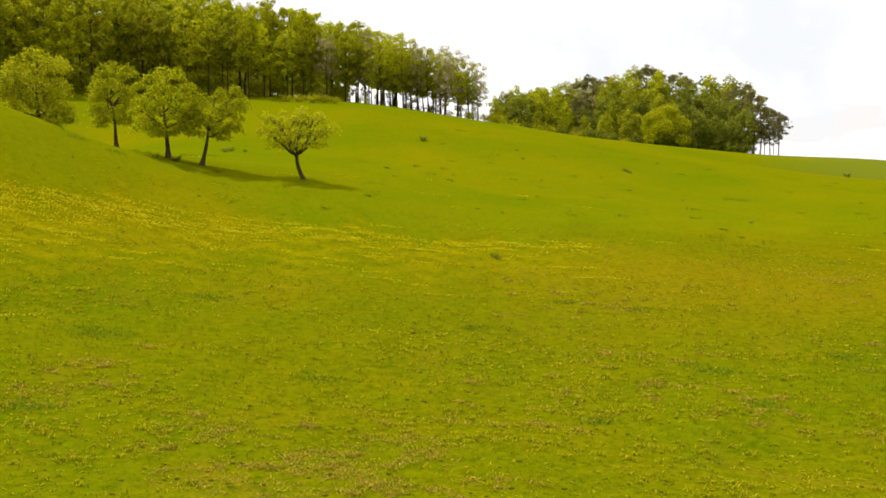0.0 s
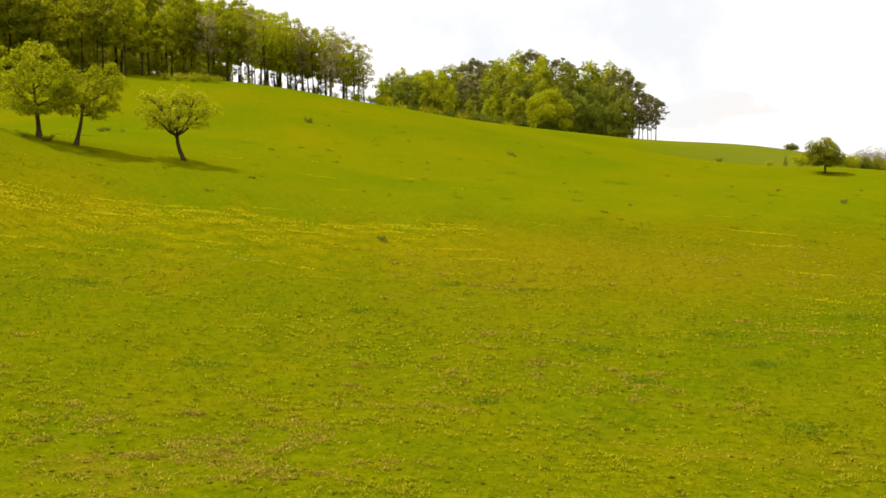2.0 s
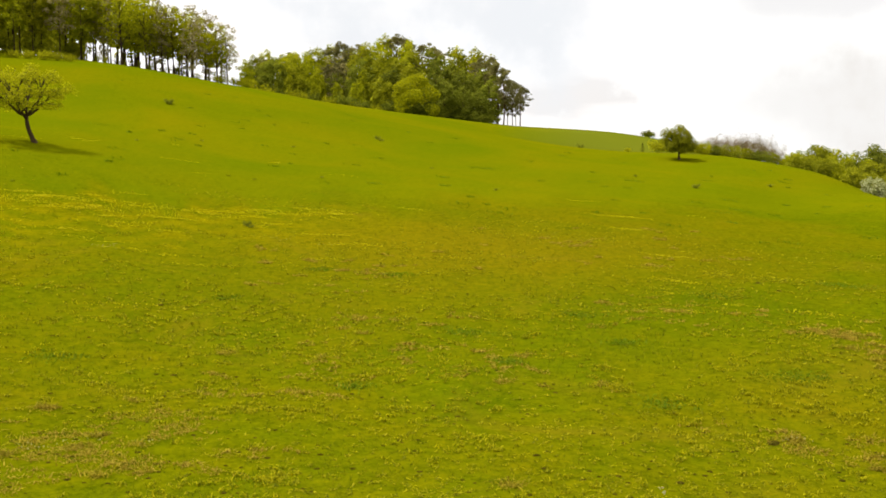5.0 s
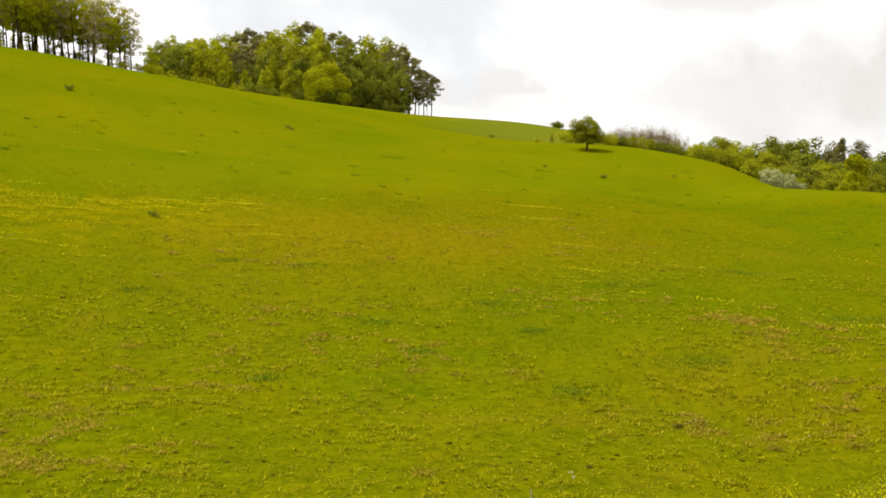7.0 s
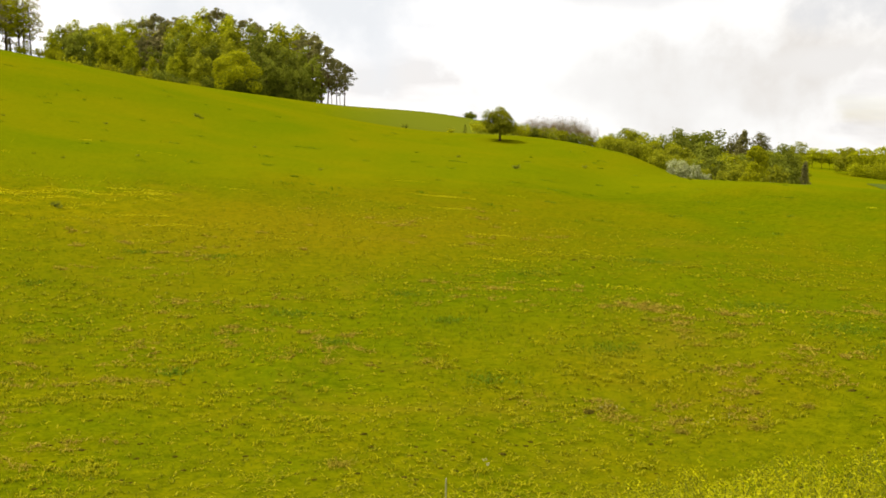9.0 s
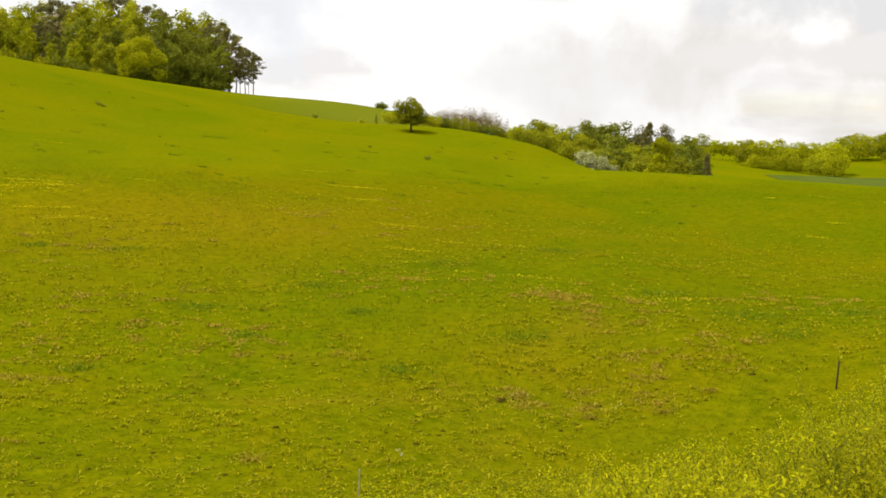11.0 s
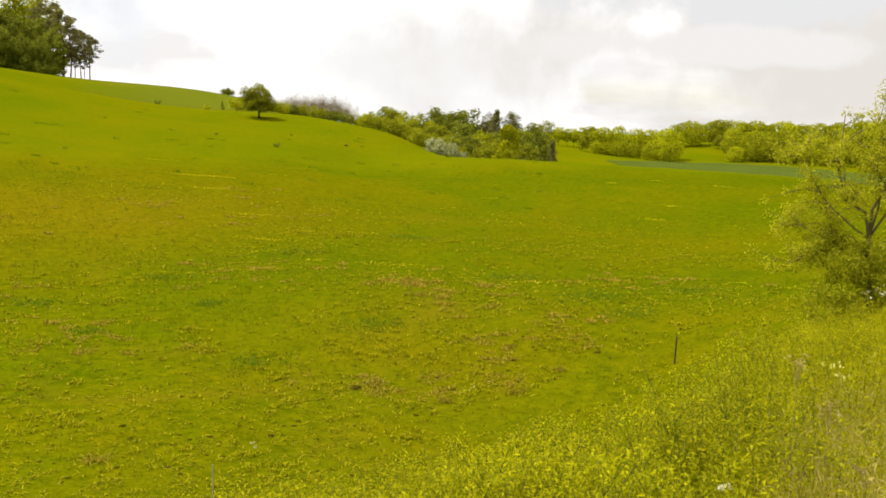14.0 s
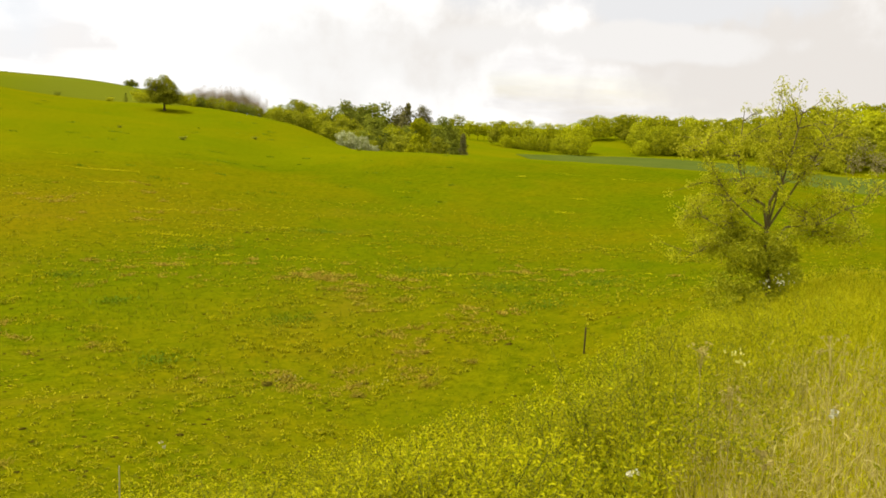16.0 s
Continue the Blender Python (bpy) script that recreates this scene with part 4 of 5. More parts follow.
for dist, low in ((212, 0.75), (226, 1.0)):
    b = 34.9
    while b < 45.5:
        o, H = rnd.choice(((thicket_tree, 8.4), (dark_tree, 9.0), (dark_tree, 9.0)))
        plant_to(o, H, b, dist + rnd.uniform(-3, 3), -1.0 + (1.0 + along(THICKET_TOP, b)) * low * rnd.uniform(0.88, 1.05), label="leafy tree at the back of the thicket")
        b += rnd.uniform(0.7, 1.2)
for o in (dark_tree, thicket_tree):
    drop_proto(o)
drop_proto(pine)
dark_pine = grow("pine_tree", 125, 13.5, 5.4, 1.5, 0.3, 7000, LEAF_PINE, BARK_PINE, limbs=14, clump=0.17, M=80, sides=4, fork=2.4, hollow=0.15, flat=0.9, slim=0.6, label="dark pine standing above the thicket", group=thicket)
for b, dist, top in ((43.75, 226, 1.03), (44.1, 228, 0.95), (42.45, 226, 0.93)):
    plant_to(dark_pine, 13.5, b, dist, top)
drop_proto(dark_pine)
spruce = grow("spruce_tree", 122, 13.0, 4.4, 0.8, 0.34, 4200, LEAF_PINE, limbs=46, kind="cone", clump=0.11, label="dark pointed spruce above the thicket", group=thicket)
plant_to(spruce, 13.0, 43.0, 222, 1.2)
plant_to(spruce, 13.0, 42.75, 224, 0.75, label="dark ragged spruce above the thicket")
drop_proto(spruce)
cypress = grow("cypress", 123, 4.6, 1.5, 0.1, 0.15, 3600, LEAF_PINE, limbs=70, kind="cone", clump=0.2, label="dark narrow columnar conifer beside the field")
plant(cypress, 46.4, 150, 1.0)
drop_proto(cypress)
round_tree = grow("field_tree", 124, 13.5, 9.0, 2.5, 0.42, 3600, LEAF_HEDGE, limbs=8, clump=0.14, M=42, fork=3.0, label="rounded tree standing above the thicket")
plant_to(round_tree, 13.5, 45.85, 262, 0.68)
drop_proto(round_tree)

# ---- far orchard, field and woods ----
row_tree = grow("orchard_tree", 130, 7.0, 6.0, 2.0, 0.5, 1500, LEAF_FRUIT, limbs=7, kind="vase", clump=0.16, M=26, label="small tree in a far orchard row", group="far orchard row")
for b in (46.75, 47.25, 47.65, 48.2, 48.55):
    plant_to(row_tree, 7.0, b, 482 + 3 * math.sin(b * 9), 0.16 + 0.06 * math.sin(b * 5))
drop_proto(row_tree)
wood2 = "far woods across the valley"
FAR_TOP = [(44, -0.4), (47, -0.3), (48.4, 0.3), (50, 0.4), (53, 0.35), (54.2, 0.7), (55.5, 0.85), (58, 0.82), (62, 0.84), (64, 0.95), (66, 1.45), (68, 1.8), (70, 1.95), (77, 2.1)]
protos = [(grow("valley_tree", 140, 15, 18, 0.5, 0.95, 1800, LEAF_FRUIT, slim=0.8, limbs=8, kind="dome", sides=3, clump=0.14, label="broad tree in the far wood in fresh leaf", group=wood2), 15),
          (grow("valley_tree", 141, 17, 18, 0.8, 0.95, 1800, LEAF_FRESH, slim=0.8, limbs=8, kind="dome", sides=3, clump=0.14, label="tall tree in the far wood", group=wood2), 17),
          (grow("valley_tree", 142, 16, 16, 0.8, 0.95, 1800, LEAF_HEDGE, slim=0.8, limbs=8, kind="dome", sides=3, clump=0.14, label="dark tree in the far wood", group=wood2), 16),
          (grow("valley_tree", 143, 14, 14, 0.8, 0.7, 800, LEAF_BUD, limbs=8, sides=3, clump=0.15, M=30, label="brownish half-leafed tree in the far wood", group=wood2), 14)]
# the row at 486 m is mostly darker-leaved, painting the shadow under the canopy
for dist, b0, b1, step, part_up, mix in ((424, 49.0, 53.5, 0.8, 0.66, (5, 4, 1, 0)), (438, 48.6, 53.7, 0.85, 1.0, (5, 4, 1, 0)), (436, 57.0, 66.0, 0.85, 0.55, (4, 4, 2, 0)), (448, 56.9, 67.0, 0.9, 0.8, (3, 5, 3, 0)),
                                         (464, 57.2, 67.0, 0.9, 1.0, (3, 5, 2, 0)), (500, 54.0, 57.5, 0.7, 1.0, (4, 5, 2, 0)), (486, 56.0, 57.5, 0.8, 0.75, (1, 2, 5, 0)), (392, 66.5, 76.0, 1.0, 0.3, (0, 1, 3, 6)), (410, 66.0, 76.0, 1.0, 0.5, (1, 2, 4, 4)), (432, 65.5, 76.0, 1.1, 0.72, (3, 4, 4, 1)),
                                         (458, 64.5, 76.0, 1.2, 0.88, (4, 5, 2, 0)), (490, 53.5, 76.0, 1.3, 1.0, (4, 5, 2, 0))):
    b = b0
    while b < b1:
        o, H = rnd.choices(protos, mix)[0]
        plant_to(o, H, b, dist + rnd.uniform(-6, 6), -2.2 + (along(FAR_TOP, b) + 2.2) * part_up * rnd.uniform(0.94, 1.03))
        b += step * rnd.uniform(0.7, 1.3)
for o, _ in protos:
    drop_proto(o)


def crop_field():
    """A green cereal field across the valley, a hand above the ground."""
    az, u = np.arange(49.6, 80.1, 0.5), np.linspace(0, 1, 28)
    near = np.clip(365 - 40 * (az - 49.8), 250, 365)  # the near edge runs slantwise
    far = np.interp(az, (49.6, 52.5, 56, 59, 64, 68, 80), (368, 413, 425, 421, 400, 378, 378))
    A, U = np.meshgrid(np.radians(az), u)
    Rr = near[None, :] + U * (far - near)[None, :]
    x, y = (Rr * np.sin(A)).ravel(), (Rr * np.cos(A)).ravel()
    v = np.column_stack([x, y, ground(x, y) + 0.08])
    na, nr = len(az), len(u)
    i, j = np.meshgrid(np.arange(nr - 1), np.arange(na - 1), indexing="ij")
    f = np.stack([i * na + j, i * na + j + 1, (i + 1) * na + j + 1, (i + 1) * na + j], -1).reshape(-1, 4)
    tagged(new("crop_field", mesh_of("crop_field", v, f, CROP_FIELD, True)), "dense blue-green field of young cereal", "field", kind="structure")


CROP_FIELD = rough_material("young_cereal", (0.060, 0.082, 0.010), (0.084, 0.104, 0.014), 0.4, 1.0, 0.3, shine=0.0)
crop_field()


# ---- the bank below the camera ----
TOP = [(22, -22.5), (27.3, -21.0), (35.7, -19.9), (46.2, -16.9), (53.1, -14.2), (58, -11.4), (61.2, -9.6), (65.8, -8.4), (70.7, -7.6), (82, -7.0)]
REACH = [(22, 9.5), (30, 10.0), (40, 11.0), (46, 11.8), (53, 13.2), (58, 15.5), (62, 17.5), (66, 19.5), (82, 21.0)]


bank_group = "undergrowth on the bank"
# one shrub in four takes the leaf colour with painted shade
shrubs = [shoots("bank_shrub", 200 + k, 1.0, 1.0, 18, SHRUB_SHADE if k == 2 else LEAF_SHRUB, "leafy shrub on the bank with shade put into its leaf colour" if k == 2 else "leafy yellow-green shrub on the bank", "shrub", bank_group) for k in range(4)]
for i in range(400):
    b = rnd.uniform(22, 80) if i % 5 < 3 else rnd.uniform(22, 52)
    far = along(REACH, b)
    dist = 6.0 + (far - 6.0) * rnd.random() ** 0.8
    if b > 61 and dist < 12 and rnd.random() < 0.72:
        continue
    x, y, z = at(b, dist)
    room = EYE + dist * math.tan(radians(along(TOP, b))) - z
    h = room * rnd.uniform(0.62, 1.02)
    if h > 0.2:
        plant(shrubs[i % 4], b, dist, min(h, 1.75), rnd.uniform(0, 360), 0.02)
for o in shrubs:
    drop_proto(o)


def willow():
    """A young willow on the bank: a short trunk forking into limbs, thin in leaf, with dense shoots at the foot."""
    rng = np.random.default_rng(77)
    root = tagged(new("willow_tree"), "young forking willow thin in leaf on the bank", "tree")
    fork = Vector((-0.02, 0.02, 1.5))
    V, F = tubes([([(0.10, 0, -0.1), (0.07, 0.01, 0.6), (0.0, 0.02, 1.1), fork], [0.06, 0.05, 0.046, 0.042])], 8)
    stem = part_of("trunk", mesh_of("trunk", V, F, BARK_WILLOW, True), root)
    clumps = []
    for ends, r in ((((-0.12, 0.05, 1.85), (-0.42, 0.1, 2.12), (-0.62, 0.15, 2.7), (-0.55, 0.2, 3.5)), 0.032),
                    (((0.05, 0.0, 1.95), (0.16, -0.05, 2.35), (0.34, -0.1, 2.85), (0.45, -0.1, 3.6)), 0.034),
                    (((0.10, 0.1, 2.0), (0.06, 0.15, 2.6), (0.05, 0.2, 3.1), (0.0, 0.25, 3.6)), 0.022),
                    (((0.25, 0.1, 1.95), (0.55, 0.2, 2.45), (0.85, 0.2, 2.85), (1.05, 0.2, 3.3)), 0.024),
                    (((-0.25, -0.1, 1.75), (-0.75, -0.2, 2.0), (-1.1, -0.2, 2.5), (-1.2, -0.2, 2.95)), 0.02),
                    (((0.35, -0.1, 1.55), (0.85, -0.1, 1.65), (1.35, -0.1, 1.95), (1.75, -0.1, 2.05)), 0.022),
                    (((-0.35, 0.15, 1.5), (-0.8, 0.2, 1.5), (-1.25, 0.3, 1.65), (-1.6, 0.3, 1.6)), 0.014),
                    (((0.45, 0.2, 1.45), (0.85, 0.3, 1.4), (1.2, 0.3, 1.45), (1.5, 0.3, 1.3)), 0.014),
                    (((-0.3, 0.2, 1.3), (-0.7, 0.3, 1.15), (-1.1, 0.3, 1.1), (-1.5, 0.2, 0.9)), 0.012)):
        start = fork if r > 0.019 and ends[3][2] > 2.2 else Vector((0.04, 0.01, ends[0][2] - 0.42))
        path = [start] + [Vector(e) + Vector(rng.normal(size=3)) * 0.03 for e in ends]
        strands = [(path, [r, r * 0.85, r * 0.68, r * 0.48, r * 0.2])]
        clumps += [path[4], path[4].lerp(path[3], 0.3), path[4].lerp(path[3], 0.7)]
        for k in range(20):
            u = rng.uniform(1.4, 4.0)
            a = path[int(u)].lerp(path[min(int(u) + 1, 4)], u - int(u))
            d = Vector((rng.normal() * 0.8, rng.normal() * 0.8, rng.uniform(-0.15, 0.9))).normalized() * rng.uniform(0.25, 0.62)
            c = a + d
            m = a.lerp(c, 0.5) + Vector((0, 0, 0.05))
            strands.append(([a, m, c], [r * 0.34, r * 0.24, 0.003]))
            clumps += [m.lerp(c, 0.5), c]
            for _ in range(3):
                f = c + Vector((rng.normal() * 0.16, rng.normal() * 0.16, rng.uniform(-0.22, 0.2)))
                strands.append(([m, m.lerp(f, 0.5), f], [0.005, 0.004, 0.0015]))
                clumps.append(f)
        V, F = tubes(strands, 5)
        part_of("limb", mesh_of("limb", V, F, BARK_WILLOW, True), stem)
    C = np.array([tuple(p) for p in clumps])
    c, out = clump_leaves(rng, C, 23000, 0.14, 0.8, 0.3)
    v, f = leaves(rng, c, 0.056, 0.45, out * 0.5)
    part_of("crown", mesh_of("crown", v, f, LEAF_WILLOW), root)
    low = np.column_stack([rng.normal(-0.05, 0.42, 90), rng.normal(-0.25, 0.3, 90), rng.uniform(0.1, 1.45, 90)])
    c, out = clump_leaves(rng, low, 9000, 0.2, 0.8)
    v, f = leaves(rng, c, 0.06, 0.55, out * 0.6)
    part_of("undergrowth", mesh_of("undergrowth", v, f, LEAF_HEDGE), root, "dense leafy shoots at the foot")
    c = np.column_stack([rng.normal(0.2, 0.16, 34), rng.normal(-0.85, 0.08, 34), rng.normal(0.72, 0.07, 34)])
    v, f = leaves(rng, c, 0.05, 0.8)
    part_of("blossom", mesh_of("blossom", v, f, WHITE), root, "white blossom")
    return root


w = willow()
wx, wy, wz = at(64.4, 19.0)
w.matrix_world = pose(wx, wy, wz - 0.05, 0, 0, -64.4) @ Matrix.Diagonal((1, 1, 1.1, 1))


# ---- stakes ----
def stake(name, h, r, mat, label):
    """A fence stake: a rough, slightly tapered post with a chamfered top and a staple."""
    root = tagged(new(name), label, "post")
    strands = [([(0, 0, -0.25), (0.004, 0, h * 0.5), (0.01, 0.004, h - 0.02), (0.01, 0.004, h)], [r, r * 0.96, r * 0.92, r * 0.7])]
    V, F = tubes(strands, 8)
    part_of("post", mesh_of("post", V, F, mat, True), root)
    V, F = tubes([([(r * 0.8, 0, h - 0.1), (r * 1.5, 0, h - 0.09), (r * 0.8, 0, h - 0.075)], [0.003] * 3)], 5)
    part_of("staple", mesh_of("staple", V, F, STAKE), root, "rusty wire staple")
    return root


p = stake("fence_post", 0.78, 0.026, STAKE, "dark weathered wooden fence post below the bank")
p.matrix_world = pose(*at(54.2, 26.8), 2, 1, 30)
PALE = rough_material("pale_plastic", (0.26, 0.24, 0.13), (0.42, 0.39, 0.24), 8, 0.5, 0.1)
p = stake("fence_stake", 0.75, 0.012, PALE, "thin pale electric fence stake in the grass")
p.matrix_world = pose(*at(26.0, 15.0), 1, -1, 0)


# ---- grass, flowers and clods ----
def sector(rng, n, b0, b1, r0, r1, power=1.0):
    """Random places in a sector of the pasture; power over 1 crowds them towards the near side."""
    b = np.radians(rng.uniform(b0, b1, n))
    r = r0 + (r1 - r0) * rng.random(n) ** power
    return r * np.sin(b), r * np.cos(b)


def blades(rng, x, y, length, width, lean, z0=None):
    """Bent tapering blades of grass rooted at x, y."""
    n = len(x)
    z = ground(x, y) if z0 is None else z0
    a, h = rng.uniform(0, 6.283, n), length * rng.uniform(0.5, 1.4, n)
    out = lean * rng.uniform(0.3, 1.3, n) * h
    dx, dy = np.cos(a), np.sin(a)
    w = width * rng.uniform(0.6, 1.4, n) / 2
    px, py = -dy * w, dx * w
    root = np.column_stack([x, y, z - 0.01])
    m = root + np.column_stack([dx * out * 0.35, dy * out * 0.35, h * 0.6])
    e = root + np.column_stack([dx * out, dy * out, h * np.clip(1 - 0.35 * lean, 0.3, 1)])
    side = np.column_stack([px, py, np.zeros(n)])
    v = np.stack([root - side, root + side, m + side * 0.8, m - side * 0.8, e], 1).reshape(-1, 3)
    k = 5 * np.arange(n)
    q = np.stack([k, k + 1, k + 2, k + 3], 1)
    t = np.stack([k + 3, k + 2, k + 4], 1)
    return v, q.tolist() + t.tolist()


def stuff(name, v, f, mat, label, category):
    return tagged(new(name, mesh_of(name, v, f, mat)), label, category, kind="stuff")


rng = np.random.default_rng(9)
x, y = sector(rng, 95000, -29, 74, 15, 75, 1.5)
keep = np.sin(x * 0.9 + 2 * np.sin(y * 0.4)) * np.sin(y * 0.8 + 1.5 * np.sin(x * 0.5)) + rng.normal(0, 0.6, len(x)) > -0.15
grazed = np.clip(np.hypot(x, y) / 34, 0.62, 1.0)  # the flat nearest the bank is grazed shortest
v, f = blades(rng, x[keep], y[keep], 0.12 * grazed[keep], 0.022 * grazed[keep], 1.1)
stuff("pasture_grass", v, f, GRASS, "short grazed tufts of pasture grass", "grass")
x, y = sector(rng, 17000, -29, 74, 15, 70, 1.35)
patchy = np.sin(x * 0.31 + 1.3 * np.sin(y * 0.23)) + np.sin(y * 0.37 + 1.7 * np.sin(x * 0.19)) + rng.normal(0, 0.9, len(x)) > 0.1
x, y = np.repeat(x[patchy], 5), np.repeat(y[patchy], 5)
x, y = x + rng.normal(0, 0.03, len(x)), y + rng.normal(0, 0.03, len(x))
grazed = np.clip(np.hypot(x, y) / 34, 0.6, 1.0)
v, f = blades(rng, x, y, 0.10 * grazed, 0.045 * grazed, 2.3)
stuff("pasture_herbs", v, f, HERB, "flat leafy rosettes of herbs among the grass", "grass")
PATCHES = [(-9, 21.5, 3.5), (-6, 20, 3), (-4.5, 20.5, 2.5), (-9.5, 20, 2.5), (-1, 20, 3), (-14, 24, 3), (43, 27, 3), (-3, 22.5, 2.5), (6, 27, 3), (36.6, 37.5, 1.3), (38.2, 37, 1.6), (39.6, 36.4, 1.2), (41, 35, 3), (36.5, 24.5, 1.2), (38, 24, 3), (12, 33, 4), (20, 28, 3), (30, 40, 5), (46, 30, 3), (-22, 30, 4), (52, 42, 4), (9, 48, 6), (25, 60, 8)]
px, py = [], []
for b, dist, rad in PATCHES:  # loose clumps within each patch
    cx, cy, _ = at(b, dist)
    for _ in range(int(3.4 * rad)):
        n, near = int(rng.integers(3, 10)), rng.uniform(0.12, 0.4)
        ox, oy = cx + rng.normal(0, rad * 0.5), cy + rng.normal(0, rad * 0.42)
        px.append(ox + rng.normal(0, near, n))
        py.append(oy + rng.normal(0, near * 0.8, n))
px, py = np.concatenate(px), np.concatenate(py)
xs, ys = np.repeat(px, 11) + rng.normal(0, 0.09, 11 * len(px)), np.repeat(py, 11) + rng.normal(0, 0.07, 11 * len(px))
grazed = np.clip(np.hypot(xs, ys) / 34, 0.68, 1.0)
v, f = blades(rng, xs, ys, 0.12 * grazed, 0.028 * grazed, 2.0)
stuff("withered_grass", v, f, WITHERED, "withered brown grass in trodden patches", "grass")

cx, cy = sector(rng, 2600, 23, 84, 5.2, 21.0, 1.0)
cb, cd = np.degrees(np.arctan2(cx, cy)), np.hypot(cx, cy)
ok = (cd < np.interp(cb, [p[0] for p in REACH], [p[1] for p in REACH]) - 0.3) & ((cb < 61) | (cd > 11) | (rng.random(len(cb)) < 0.35))
cx, cy, cb, cd = cx[ok], cy[ok], cb[ok], cd[ok]
room = EYE + cd * np.tan(np.radians(np.interp(cb, [p[0] for p in TOP], [p[1] for p in TOP]))) - ground(cx, cy)
tall = np.clip(room * rng.uniform(0.5, 0.95, len(cx)), 0.12, 1.0)
k = 34  # leaves on each shoot, all the way up
h = np.repeat(tall, k) * np.tile(np.linspace(0.1, 1.0, k), len(cx))
hx, hy = np.repeat(cx, k) + rng.normal(0, 0.075, len(h)), np.repeat(cy, k) + rng.normal(0, 0.075, len(h))
v, f = leaves(rng, np.column_stack([hx, hy, ground(hx, hy) + h]), 0.04, 0.4)
stuff("leafy_shoots", v, f, LEAF_SHRUB, "dense leafy shoots of herbs covering the bank", "herbs")
x, y = sector(rng, 52000, 52, 84, 4.4, 21.0, 1.2)
v, f = blades(rng, x, y, 0.40, 0.0048, 0.55)
stuff("tall_grass", v, f, TALL, "tall uncut grass on the bank", "grass")
x, y = sector(rng, 6500, 60, 84, 4.8, 11.0, 1.0)
v, f = blades(rng, x, y, 0.5, 0.0045, 0.5)
stuff("dry_stalks", v, f, STRAW, "bleached dry grass stalks on the bank", "grass")

gx, gy = sector(rng, 320, -29, 72, 15.5, 56, 1.15)
m = rng.integers(4, 16, len(gx))
wide = np.repeat(rng.uniform(0.25, 0.9, len(gx)), m)
tx, ty = np.repeat(gx, m) + rng.normal(0, 1, m.sum()) * wide, np.repeat(gy, m) + rng.normal(0, 1, m.sum()) * wide * 0.8
k = rng.integers(7, 20, len(tx))
sx, sy = np.repeat(tx, k), np.repeat(ty, k)
v, f = blades(rng, sx + rng.normal(0, 0.07, len(sx)), sy + rng.normal(0, 0.055, len(sx)), 0.11, 0.026, 1.2)
stuff("grass_tufts", v, f, HERB, "yellowish tufts of grass standing above the grazed sward", "grass")
LUSH = leaf_material("lush_blade", (0.06, 0.105, 0.001), (0.14, 0.20, 0.002), 0.35)
lx, ly = [], []
for b, dist, rad in ((16.2, 34, 0.8), (19.0, 29.5, 0.5), (9.5, 26.5, 0.5), (-7.5, 30.5, 0.7), (-14, 44, 0.9), (23.5, 38, 0.8), (26, 33, 0.6), (36, 30, 0.8), (49, 36, 1.3), (51.5, 33, 1.0), (31, 45, 1.0), (44.5, 40, 1.2), (12, 46, 0.8), (-20, 36, 0.9), (7.5, 47, 0.6), (55, 40, 1.0), (38, 52, 1.2), (2, 40, 0.6), (-24, 27, 0.7), (28.5, 26, 0.6)):
    cx, cy, _ = at(b, dist)
    n = int(320 * rad)
    lx.append(cx + rng.normal(0, rad * 0.7, n))
    ly.append(cy + rng.normal(0, rad * 0.5, n))
v, f = blades(rng, np.concatenate(lx), np.concatenate(ly), 0.10, 0.028, 1.8)
stuff("lush_grass", v, f, LUSH, "dark lush tufts of uneaten grass", "grass")
tx, ty = sector(rng, 150, -26, 46, 68, 150, 1.0)
n = rng.integers(14, 50, len(tx))
sx, sy = np.repeat(tx, n), np.repeat(ty, n)
wide = np.repeat(rng.uniform(0.15, 0.55, len(tx)), n)
v, f = blades(rng, sx + rng.normal(0, 1, len(sx)) * wide, sy + rng.normal(0, 1, len(sx)) * wide, 0.17, 0.05, 1.2)
stuff("slope_tussocks", v, f, LUSH, "dark tussocks of coarse grass on the slope", "grass")


def petals(name, x, y, size, lift, mat, label):
    z = ground(x, y) + lift * rng.uniform(0.4, 1.3, len(x))
    c = np.column_stack([x, y, z])
    v, f = leaves(rng, c, size, 0.9)
    return stuff(name, v, f, mat, label, "flowers")


fx, fy = [], []
for _ in range(260):
    if rng.random() < 0.75:  # a belt along the foot of the near slope
        b = -27 + 36 * rng.random() ** 1.35
        dist = along(LIP, b) - 2 - abs(rng.normal()) * (6 if rng.random() < 0.4 else 2.2)
    else:
        b, dist = rng.uniform(-27, 68), rng.uniform(38, 95)
    cx, cy, _ = at(b, dist)
    n, t = int(rng.uniform(12, 70)), radians(b)
    u, w = rng.normal(0, rng.uniform(0.25, 0.9), n), rng.normal(0, 0.14, n)
    fx.append(cx + u * math.cos(t) + w * math.sin(t))
    fy.append(cy - u * math.sin(t) + w * math.cos(t))
for _ in range(34):
    b = -26 + 20 * rng.random() ** 1.6
    cx, cy, _z = at(b, along(LIP, b) - 1 - abs(rng.normal()) * 2.5)
    n, t = int(rng.uniform(90, 200)), radians(b)
    u, w = rng.normal(0, rng.uniform(0.5, 1.5), n), rng.normal(0, 0.16, n)
    fx.append(cx + u * math.cos(t) + w * math.sin(t))
    fy.append(cy - u * math.sin(t) + w * math.cos(t))
